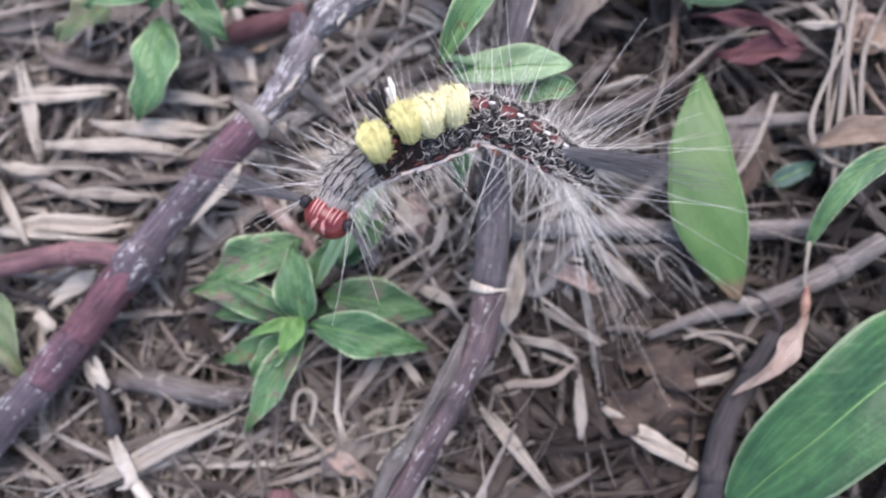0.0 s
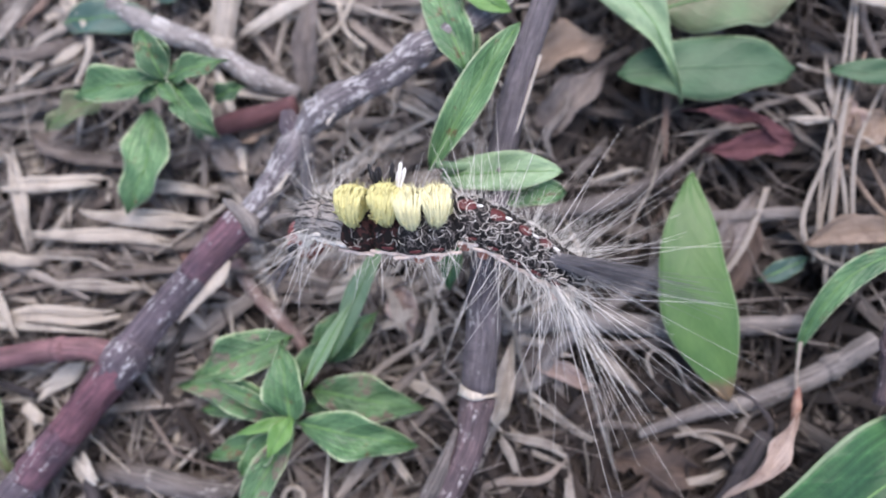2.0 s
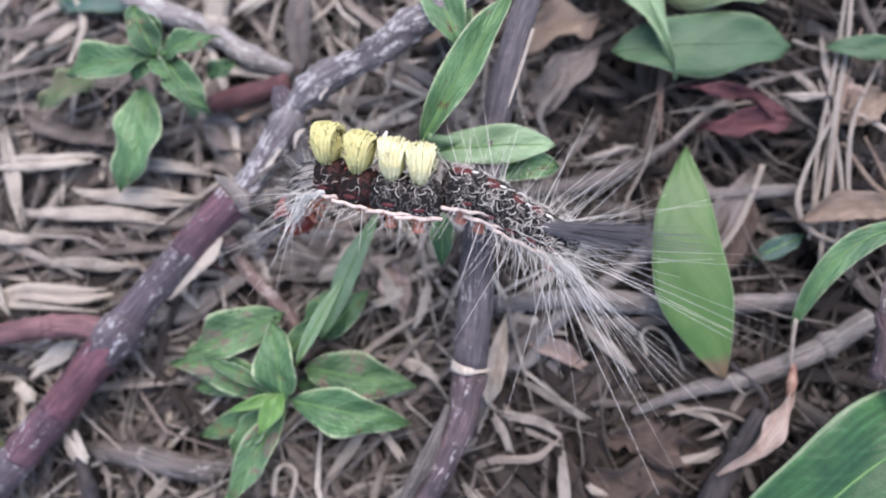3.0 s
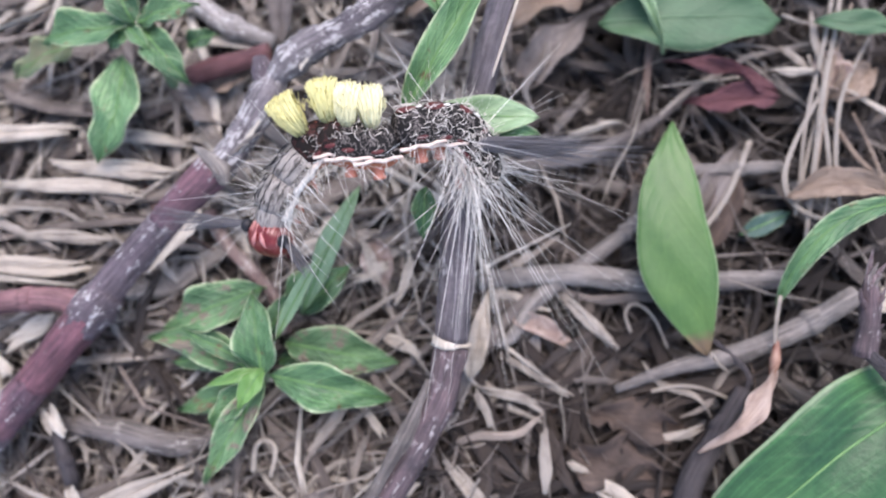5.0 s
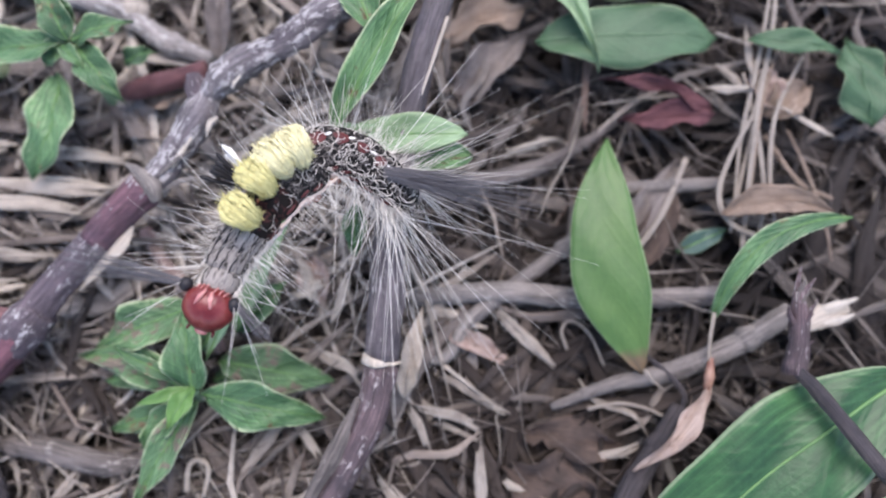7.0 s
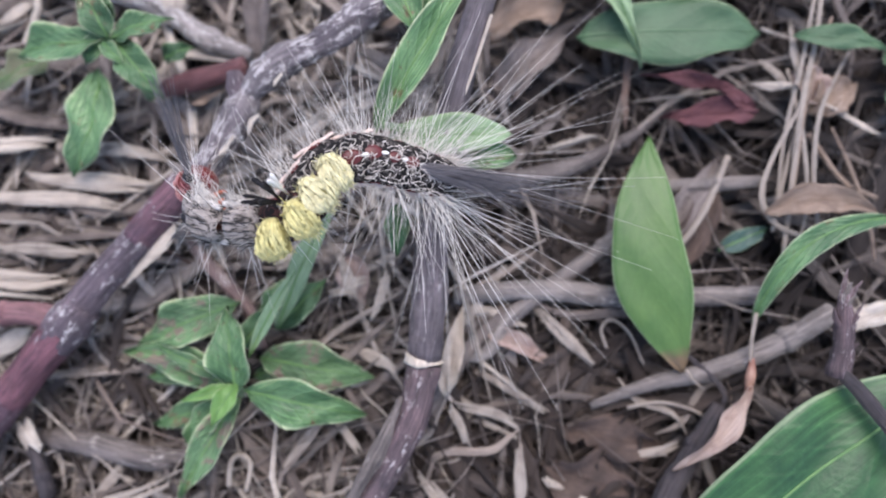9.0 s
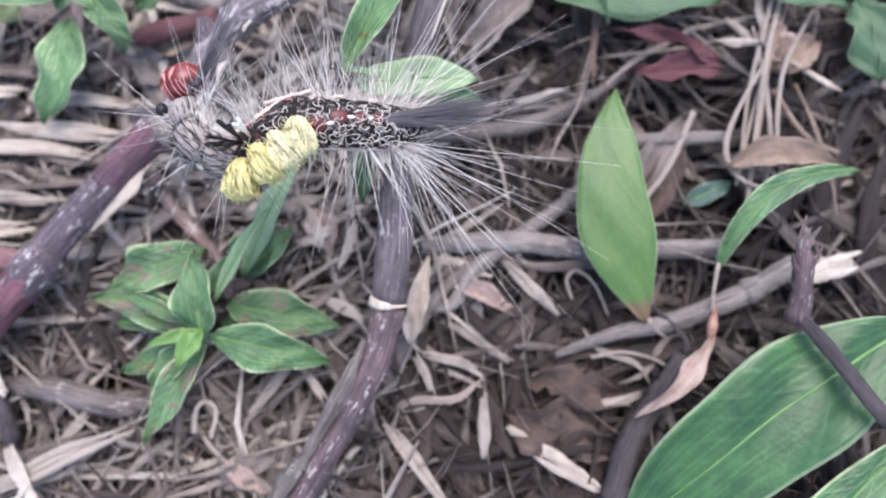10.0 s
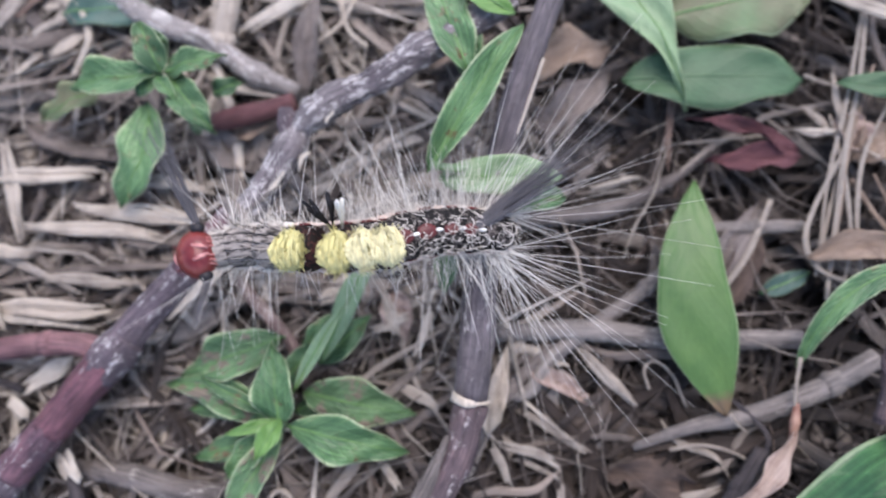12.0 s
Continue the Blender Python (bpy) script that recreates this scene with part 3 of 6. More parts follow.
straw((1.07, -2.15, 0.06), (1.07, -3.10, 0.00), 0.11, BUFF)
straw((0.21, -1.70, 0.10), (1.13, -2.05, 0.05), 0.13, BUFF, 0.05)
straw((0.21, -1.70, 0.12), (0.48, -2.29, 0.05), 0.12, BUFF)
straw((-5.39, -3.65, 0.13), (-3.23, -2.69, 0.16), 0.26, BUFF, label="thick dry straw stalk on the litter")
straw((-4.40, -3.16, -0.05), (-3.85, -2.44, 0.00), 0.14, BUFF)
straw((-1.24, -1.89, 0.00), (-0.88, -2.39, 0.00), 0.14, PALE)
straw((-1.97, -2.67, 0.00), (-1.32, -1.85, 0.00), 0.15, BUFF)
split = straw((-4.79, -2.93, 0.25), (-4.39, -3.71, 0.25), 0.2, DEAD_WHITE, label="bleached splintered twig end", flat=0.5)
part("splinter", tube(smooth_line([(-4.52, -3.40, 0.28), (-4.57, -3.54, 0.30), (-4.70, -3.57, 0.28)], 3), [0.06, 0.04, 0.01], 6, 0.5, 0.4), DEAD_WHITE, split)
part("splinter", tube(smooth_line([(-4.46, -3.52, 0.28), (-4.29, -3.70, 0.28), (-4.09, -3.91, 0.25)], 3), [0.08, 0.06, 0.02], 6, 0.5, 0.4), DEAD_WHITE, split)
straw((-5.24, -1.96, 0.20), (-4.96, -2.36, 0.15), 0.2, PALE)
straw((-3.31, 3.56, 0.20), (-1.91, 4.41, 0.20), 0.2, DEAD_WHITE, label="white bleached straight stalk")
straw((-6.45, 3.52, 0.00), (-5.52, 4.11, 0.00), 0.17, BUFF)
straw((-6.03, 3.34, 0.00), (-5.42, 3.68, 0.05), 0.15, PALE)
straw((4.33, 4.10, 0.30), (5.72, 3.63, 0.30), 0.16, PALE, label="long pale straw crossing the litter")
straw((4.57, 3.21, 0.10), (4.73, 1.85, 0.15), 0.14, BUFF)
straw((3.98, 2.26, 0.20), (4.64, 2.26, 0.20), 0.09, PALE)
straw((4.18, 2.66, 0.05), (4.61, 2.26, 0.05), 0.1, BUFF)
straw((4.90, 2.07, 0.15), (5.64, 1.57, 0.15), 0.08, PALE)
straw((-1.15, 3.03, 0.00), (-0.14, 2.44, -0.10), 0.16, ASH)
straw((-2.20, 2.47, 0.00), (-0.83, 2.31, -0.10), 0.18, ASH)
straw((-1.04, -1.03, 0.00), (-0.42, -1.35, 0.00), 0.15, PALE)
straw((0.75, 1.04, -0.20), (1.77, 2.20, -0.20), 0.15, ASH)
straw((0.95, 0.03, -0.10), (0.13, -1.07, 0.00), 0.14, BUFF)
straw((0.43, -1.29, -0.10), (1.56, -1.88, -0.05), 0.12, BUFF)

straw((-1.22, 0.20, 0.08), (-0.98, -0.49, 0.1), 0.16, PALE)
straw((-1.43, -0.39, 0.07), (-0.79, -0.17, 0.1), 0.14, PALE)
straw((-1.86, 0.21, 0.05), (-1.36, 0.43, 0.08), 0.15, PALE)
straw((-0.76, -0.70, 0.08), (-0.53, -0.04, 0.1), 0.14, PALE)
straw((-2.05, -0.02, 0.06), (-1.66, 0.20, 0.1), 0.18, PALE)
straw((0.35, -0.48, -0.05), (1.22, -0.78, -0.02), 0.13, PALE)
stick("curled_straw", BUFF, [(4.73, 2.17, 0.20), (4.24, 1.34, 0.25), (4.08, 0.83, 0.25), (4.27, 0.48, 0.20), (4.77, 0.30, 0.15)],
      [0.026, 0.036, 0.028], "bent pale straw curling over the litter", "straw", "loose straw", 7)
stick("curled_straw", BUFF, [(4.62, 1.82, 0.10), (4.42, 1.15, 0.12), (4.24, 0.42, 0.10)], [0.03, 0.022],
      "bent pale straw curling over the litter", "straw", "loose straw", 7)
stick("curled_straw", PALE, [(-2.56, -2.77, 0.00), (-2.51, -2.46, 0.10), (-2.38, -2.37, 0.12), (-2.26, -2.49, 0.10), (-2.34, -2.83, 0.00)], [0.034, 0.03],
      "folded pale straw loop beside a small plant", "straw", "loose straw", 7)
stick("root_thread", BUFF, [(2.18, -1.03, 0.00), (2.11, -0.79, 0.05), (2.24, -0.68, 0.08), (2.46, -0.85, 0.05), (2.63, -1.23, 0.00)], [0.022, 0.016],
      "thin curled dry root over the litter", "root", "dry roots", 6)
stick("root_thread", BUFF, [(2.41, -1.76, 0.00), (2.78, -1.69, 0.05), (3.12, -1.75, 0.05), (3.37, -1.86, 0.00)], [0.028, 0.018],
      "thin curled dry root over the litter", "root", "dry roots", 6)

stick("curled_straw", BUFF, [(5.07, 4.00, 0.10), (4.87, 2.93, 0.20), (4.64, 2.08, 0.25), (4.49, 1.13, 0.20), (4.36, 0.13, 0.10)], [0.030, 0.036, 0.030], "long dry bent stalk over the litter", "straw", "loose straw", 7)
stick("curled_straw", BUFF, [(5.30, 2.73, 0.10), (4.87, 1.94, 0.20), (4.74, 1.13, 0.20), (4.80, 0.41, 0.10)], [0.024, 0.030, 0.024], "long dry bent stalk over the litter", "straw", "loose straw", 7)
stick("curled_straw", DEAD_TAN, [(4.75, 1.67, 0.10), (5.10, 1.06, 0.15), (5.53, 0.84, 0.10)], [0.036, 0.030], "long dry bent stalk over the litter", "straw", "loose straw", 7)
stick("curled_straw", BUFF, [(3.77, 1.41, 0.00), (3.40, 0.65, 0.10), (2.96, 0.07, 0.05)], [0.042, 0.036], "long dry bent stalk over the litter", "straw", "loose straw", 7)
stick("curled_straw", ASH, [(1.02, 3.20, 0.00), (1.20, 2.61, 0.10), (0.90, 2.15, 0.10), (1.02, 1.79, 0.00)], [0.02, 0.05, 0.045, 0.015], "grey curled shred of dry stalk", "straw", "loose straw", 7, 0.4)
stick("curled_straw", PALE, [(-1.92, 4.09, 0.10), (-1.79, 3.67, 0.15), (-1.53, 3.44, 0.10)], [0.04, 0.03], "pale thin forked stalk in the litter", "straw", "loose straw", 6)
stick("curled_straw", PALE, [(-1.69, 4.21, 0.10), (-1.91, 3.76, 0.12), (-2.22, 3.50, 0.10)], [0.04, 0.03], "pale thin forked stalk in the litter", "straw", "loose straw", 6)
stick("curled_straw", PALE, [(-5.72, 4.28, 0.10), (-5.36, 3.57, 0.20), (-5.59, 2.98, 0.10)], [0.05, 0.06, 0.04], "pale broken stalk in the litter", "straw", "loose straw", 6)
stick("curled_straw", BUFF, [(5.00, 3.91, 0.12), (4.70, 2.70, 0.22), (4.42, 1.65, 0.20), (4.29, 0.64, 0.10)], [0.02, 0.03, 0.028, 0.015], "thin long dry bent stalk over the litter", "straw", "loose straw", 6, seed=30)
stick("curled_straw", DEAD_TAN, [(5.11, 3.19, 0.12), (4.72, 2.16, 0.22), (4.56, 1.35, 0.20), (4.45, 0.49, 0.10)], [0.02, 0.03, 0.028, 0.015], "thin long dry bent stalk over the litter", "straw", "loose straw", 6, seed=31)
stick("curled_straw", BUFF, [(4.52, 2.51, 0.12), (4.62, 1.64, 0.22), (4.64, 0.76, 0.20), (4.50, 0.13, 0.10)], [0.02, 0.03, 0.028, 0.015], "thin long dry bent stalk over the litter", "straw", "loose straw", 6, seed=32)
stick("curled_straw", DEAD_TAN, [(5.03, 1.74, 0.12), (5.21, 1.11, 0.22), (5.38, 0.46, 0.20), (5.46, 0.05, 0.10)], [0.02, 0.03, 0.028, 0.015], "thin long dry bent stalk over the litter", "straw", "loose straw", 6, seed=33)
# twigs
stick("twig", BARK_GREY, [(0.27, -0.37, 0.00), (1.41, -0.31, 0.05), (2.41, -0.39, 0.00), (4.10, -0.36, -0.05)], [0.12, 0.14, 0.12], "grey dry twig lying across the litter", "twig", "dry twigs", knots=2)
stick("twig", BARK_GREY, [(-0.30, -0.74, -0.10), (0.57, -1.14, -0.05), (1.03, -0.60, 0.00), (2.06, 0.17, 0.00), (2.64, 0.69, 0.00)], [0.08, 0.1, 0.09], "bent grey dry twig in the litter", "twig", "dry twigs", knots=2)
stick("twig", BARK_GREY, [(1.96, -1.74, 0.05), (2.70, -1.46, 0.08), (3.43, -1.30, 0.10), (4.27, -0.95, 0.12), (4.90, -0.59, 0.15)], [0.05, 0.105, 0.135, 0.14], "thick grey weathered twig on the litter", "twig", "dry twigs", knots=2)
stick("twig", BARK_BLACK, [(2.59, -3.82, 0.10), (2.80, -2.88, 0.15), (3.11, -2.34, 0.15), (3.51, -1.72, 0.10)], [0.17, 0.15, 0.1], "dark forked twig beside a broad leaf", "twig", "dry twigs", knots=2)
stick("twig", BARK_BLACK, [(3.08, -1.07, 0.12), (3.39, -1.35, 0.20), (3.55, -1.59, 0.20), (3.49, -1.80, 0.15)], [0.03, 0.035, 0.03], "thin black dry petiole curving down", "twig", "dry twigs", 6, knots=2)
stick("twig", BARK_ROT, [(0.44, 1.09, -0.10), (1.58, 1.24, -0.05), (2.24, 1.51, -0.05), (3.09, 2.08, -0.15)], [0.1, 0.12, 0.09, 0.03], "grey dry twig lying across the litter", "twig", "dry twigs", knots=2)
stick("twig", BARK_PALE, [(-5.12, 4.16, 0.15), (-4.37, 3.73, 0.20), (-3.66, 3.47, 0.20), (-3.03, 3.04, 0.20), (-2.41, 2.76, 0.20)], [0.13, 0.16, 0.13, 0.15, 0.1], "pale grey flaking stalk under a green sprig", "twig", "dry twigs", rough=0.45, knots=2)
stick("twig", BUFF, [(-3.35, 4.52, 0.30), (-3.45, 3.67, 0.25), (-3.53, 3.25, 0.10)], [0.17, 0.14], "pale grey upright dry stalk", "twig", "dry twigs", knots=2)
stick("twig", BARK_ROT, [(-5.20, -2.18, -0.05), (-4.27, -2.30, 0.00), (-3.59, -2.45, 0.00), (-3.09, -2.38, -0.05)], [0.1, 0.17, 0.15, 0.08], "grey decayed twig on the litter", "twig", "dry twigs", knots=2)
stick("twig", BARK_BLACK, [(-5.15, -2.00, 0.15), (-4.82, -2.93, 0.10)], [0.07, 0.1], "black splintered twig with a bleached end", "twig", "dry twigs", knots=2)
stick("twig", BARK_BLACK, [(-5.83, -1.23, 0.10), (-6.62, -0.96, 0.10)], [0.05, 0.05], "thin dark twig on the litter", "twig", "dry twigs", knots=2)
stick("twig", ASH, [(2.68, 1.00, -0.10), (3.23, 1.03, 0.00), (4.17, 1.09, -0.05)], [0.08, 0.1, 0.08], "grey dry twig lying across the litter", "twig", "dry twigs", knots=2)


def forked_stub():
    """A dark broken stub with splinters and a thick twig that leaves it."""
    t = thing("broken_twig", (4.75, -1.26, 0.60), "dark broken twig with splintered fork beside a broad leaf", "twig")
    foot = np.array((4.59, -1.32, 0.92))
    head_end = np.array((4.61, -0.42, 1.10))
    part("twig", tube(smooth_line([(4.56, -1.25, 0.97), (4.82, -1.60, 1.10), (5.40, -2.42, 1.20)], 6), [0.07, 0.085, 0.09], 9, 1, 0.3), BARK_BLACK, t)
    part("stub", tube(smooth_line([tuple(foot), tuple(foot * 0.5 + head_end * 0.5 + (0.03, 0, 0)), tuple(head_end)], 5), [0.13, 0.115, 0.1, 0.05], 10, 1, 0.9), BARK_BROWN, t)
    r = np.random.default_rng(9)
    for k in range(9):
        u = r.uniform(0.2, 0.9)
        root = foot + (head_end - foot) * u
        way = (head_end - foot) * r.uniform(0.15, 0.4) + np.array([r.uniform(-0.17, 0.17), r.uniform(-0.05, 0.15), r.uniform(-0.05, 0.1)])
        part("splinter", tube(smooth_line([tuple(root), tuple(root + way * 0.55), tuple(root + way + (0.04, 0, 0))], 3), [0.05, 0.035, 0.008], 6, 1, 0.5, k), BARK_ROT if k % 3 == 0 else BARK_BROWN, t)


forked_stub()
chip = stick("wood_chip", PALE, [(5.06, -0.73, 0.10), (5.28, -0.64, 0.14), (5.62, -0.53, 0.10)], [0.12, 0.15, 0.05], "bleached broken end of a grey twig", "wood chip", sides=8, flat=0.4, rough=0.5)
part("splinter", tube(smooth_line([(5.22, -0.59, 0.15), (5.43, -0.51, 0.20), (5.70, -0.42, 0.18)], 3), [0.06, 0.06, 0.015], 6, 0.5, 0.5), DEAD_WHITE, chip)
part("splinter", tube(smooth_line([(5.24, -0.73, 0.15), (5.47, -0.68, 0.18), (5.66, -0.61, 0.15)], 3), [0.05, 0.05, 0.012], 6, 0.5, 0.5), DEAD_WHITE, chip)


# ---- woody stems ----
def purple_stem():
    t = thing("plant_stem", (-6.31, -2.90, 0.35), "thick purple-brown woody stem with nodes, crossing the litter", "stem")
    part("lower_stem", tube(smooth_line([(-6.54, -3.18, 0.30), (-6.10, -2.74, 0.40), (-5.60, -2.18, 0.48)], 8), [0.235, 0.23, 0.225], 16, 0.95, 0.2, 4), BARK_DARK, t)
    part("lower_stem", tube(smooth_line([(-5.64, -2.23, 0.48), (-5.40, -1.95, 0.52), (-5.14, -1.64, 0.55)], 8), [0.228, 0.23, 0.222], 16, 0.95, 0.16, 24), BARK_PURPLE, t)
    part("lower_stem", tube(smooth_line([(-5.18, -1.69, 0.55), (-4.84, -1.27, 0.58), (-4.50, -0.86, 0.60)], 8), [0.224, 0.225, 0.262], 16, 0.95, 0.14, 25), STEM_NODE, t, "maroon stretch of stem below the node")
    part("upper_stem", tube(smooth_line([(-4.51, -0.87, 0.60), (-4.18, -0.43, 0.65), (-3.86, -0.07, 0.69), (-3.54, 0.29, 0.725)], 8), [0.255, 0.215, 0.206, 0.204], 14, 0.95, 0.14, 5), BARK_DARK, t)
    part("upper_stem", tube(smooth_line([(-3.58, 0.25, 0.72), (-3.28, 0.57, 0.76), (-2.93, 0.91, 0.805)], 8), [0.208, 0.208, 0.235], 14, 0.95, 0.14, 29), BARK_PURPLE, t, "purple stretch of stem below the leaf scar")
    part("upper_stem", tube(smooth_line([(-2.94, 0.84, 0.80), (-2.72, 1.08, 0.84), (-2.54, 1.38, 0.86), (-2.33, 1.73, 0.90), (-2.16, 2.06, 0.93)], 6), [0.17, 0.2, 0.19, 0.195, 0.21, 0.12], 14, 0.95, 0.34, 6), BARK_UPPER, t)
    part("upper_stem", tube(smooth_line([(-2.20, 2.00, 0.94), (-1.98, 2.19, 1.00), (-1.69, 2.38, 1.05), (-1.38, 2.51, 1.10), (-1.04, 2.69, 1.15), (-0.71, 2.91, 1.20), (-0.41, 3.07, 1.22), (0.38, 3.56, 1.20)], 6), [0.12, 0.22, 0.2, 0.165, 0.19, 0.2, 0.18, 0.17], 14, 0.95, 0.4, 26), BARK_UPPER, t, "grey weathered branch with pale flakes")
    part("node", tube(smooth_line([(-4.62, -1.00, 0.60), (-4.39, -0.72, 0.62), (-4.23, -0.54, 0.64)], 4), [0.24, 0.285, 0.225], 14, 0.95, 0.2, 7), BARK_DARK, t)
    part("stump", tube(smooth_line([(-2.27, 1.91, 0.85), (-2.35, 2.14, 0.92), (-2.38, 2.29, 0.95)], 3), [0.15, 0.13, 0.07], 10, 1, 0.4, 15), BARK_DARK, t, "short dark stump of a branch")
    part("bark_flake", tube(smooth_line([(-1.83, 2.03, 1.12), (-1.78, 2.16, 1.15), (-1.69, 2.26, 1.15)], 3), [0.012, 0.045, 0.02], 7, 0.4, 0.6, 16), DEAD_WHITE, t, "pale loose bark flake")
    part("bark_flake", tube(smooth_line([(-2.55, 1.08, 1.02), (-2.45, 1.24, 1.05), (-2.31, 1.45, 1.06)], 3), [0.015, 0.04, 0.015], 6, 0.4, 0.5, 17), DEAD_WHITE, t, "pale loose bark flake")
    part("bark_flake", tube(smooth_line([(-2.15, 1.46, 1.02), (-2.11, 1.63, 1.05), (-2.01, 1.70, 1.05)], 3), [0.01, 0.035, 0.012], 6, 0.4, 0.6, 18), DEAD_WHITE, t, "pale loose bark flake")
    part("leaf_scar", tube(smooth_line([(-3.17, 1.19, 0.86), (-2.95, 1.04, 0.95), (-2.77, 0.86, 0.98), (-2.73, 0.69, 0.95)], 4), [0.03, 0.09, 0.12, 0.05], 9, 0.7, 0.55, 8), BARK_GREY, t, "grey corky leaf scar")
    part("bark_flake", tube(smooth_line([(-2.72, 0.98, 1.02), (-2.49, 1.17, 1.08), (-2.28, 1.30, 1.10)], 3), [0.012, 0.03, 0.01], 6, 0.4, 0.5, 27), BARK_GREY, t, "pale loose bark flake")
    part("bark_flake", tube(smooth_line([(-2.64, 0.83, 1.00), (-2.40, 0.93, 1.06), (-2.17, 0.95, 1.06)], 3), [0.012, 0.035, 0.01], 6, 0.4, 0.5, 28), BARK_GREY, t, "pale loose bark flake")
    part("side_branch", tube(smooth_line([(-4.46, -0.77, 0.55), (-4.90, -0.64, 0.55), (-5.44, -0.65, 0.50), (-6.46, -0.80, 0.40)], 6), [0.17, 0.145, 0.15, 0.14], 12, 1, 0.14, 9), STEM_RED, t, "reddish side branch")
    part("node", tube(smooth_line([(-5.22, -0.64, 0.53), (-5.30, -0.64, 0.52), (-5.38, -0.65, 0.51)], 3), [0.15, 0.17, 0.15], 12, 1, 0.14, 9), STEM_RED, t)


purple_stem()


def middle_stem():
    t = thing("plant_stem", (-1.72, -4.14, 0.50), "upright purple-brown stem with a pale ring, on which the caterpillar clings", "stem")
    part("lower_stem", tube(smooth_line([(-1.64, -4.39, 0.30), (-1.11, -3.49, 0.55), (-0.63, -2.68, 0.75), (-0.20, -1.90, 0.85), (-0.02, -1.21, 0.92)], 6), [0.195, 0.185, 0.18, 0.19], 18, 0.95, 0.34, 11), BARK_BROWN, t)
    part("upper_stem", tube(smooth_line([(-0.04, -1.17, 0.92), (0.02, -0.54, 1.00), (0.06, 0.10, 1.15), (0.13, 0.62, 1.25), (0.27, 1.55, 1.30), (0.46, 2.35, 1.35), (0.77, 3.30, 1.40), (0.99, 3.94, 1.40)], 5), [0.2, 0.185, 0.17, 0.16, 0.14], 16, 0.95, 0.28, 12), BARK_MID, t)
    part("ring", tube(smooth_line([(-0.04, -1.21, 0.92), (-0.04, -1.17, 0.93), (-0.03, -1.13, 0.94)], 2), [0.2, 0.228, 0.205], 14, 0.95, 0.35, 13), PALE, t, "pale papery ring at a node")
    part("bark_strip", tube(smooth_line([(-1.48, -3.82, 0.64), (-1.17, -3.22, 0.76), (-0.92, -2.84, 0.86), (-0.55, -2.19, 0.96), (-0.29, -1.58, 1.00)], 6), [0.05, 0.11, 0.06, 0.09, 0.03], 8, 0.8, 1.1, 14), BARK_ROT, t, "grey peeling bark strip")
    part("fibre", tube(smooth_line([(0.74, 2.72, 1.45), (0.52, 2.05, 1.42), (0.35, 1.61, 1.40)], 3), [0.02, 0.025], 5), DEAD_WHITE, t, "pale dry fibre along the stem")


middle_stem()
stick("red_twig", STEM_PINK, [(-3.27, 0.51, 0.00), (-3.00, 0.11, 0.05), (-2.63, -0.26, 0.10), (-2.34, -0.57, 0.12), (-2.18, -1.06, 0.05)], [0.1, 0.085, 0.08], "pinkish brown jointed stalk below the caterpillar", "stem", sides=10)
stick("red_twig", STEM_MAROON, [(-3.63, 2.29, 0.20), (-3.32, 2.32, 0.36), (-2.84, 2.41, 0.45), (-2.38, 2.52, 0.50)], [0.06, 0.13, 0.14, 0.12, 0.13], "dark red juicy stalk joining the woody stem", "stem", sides=10)


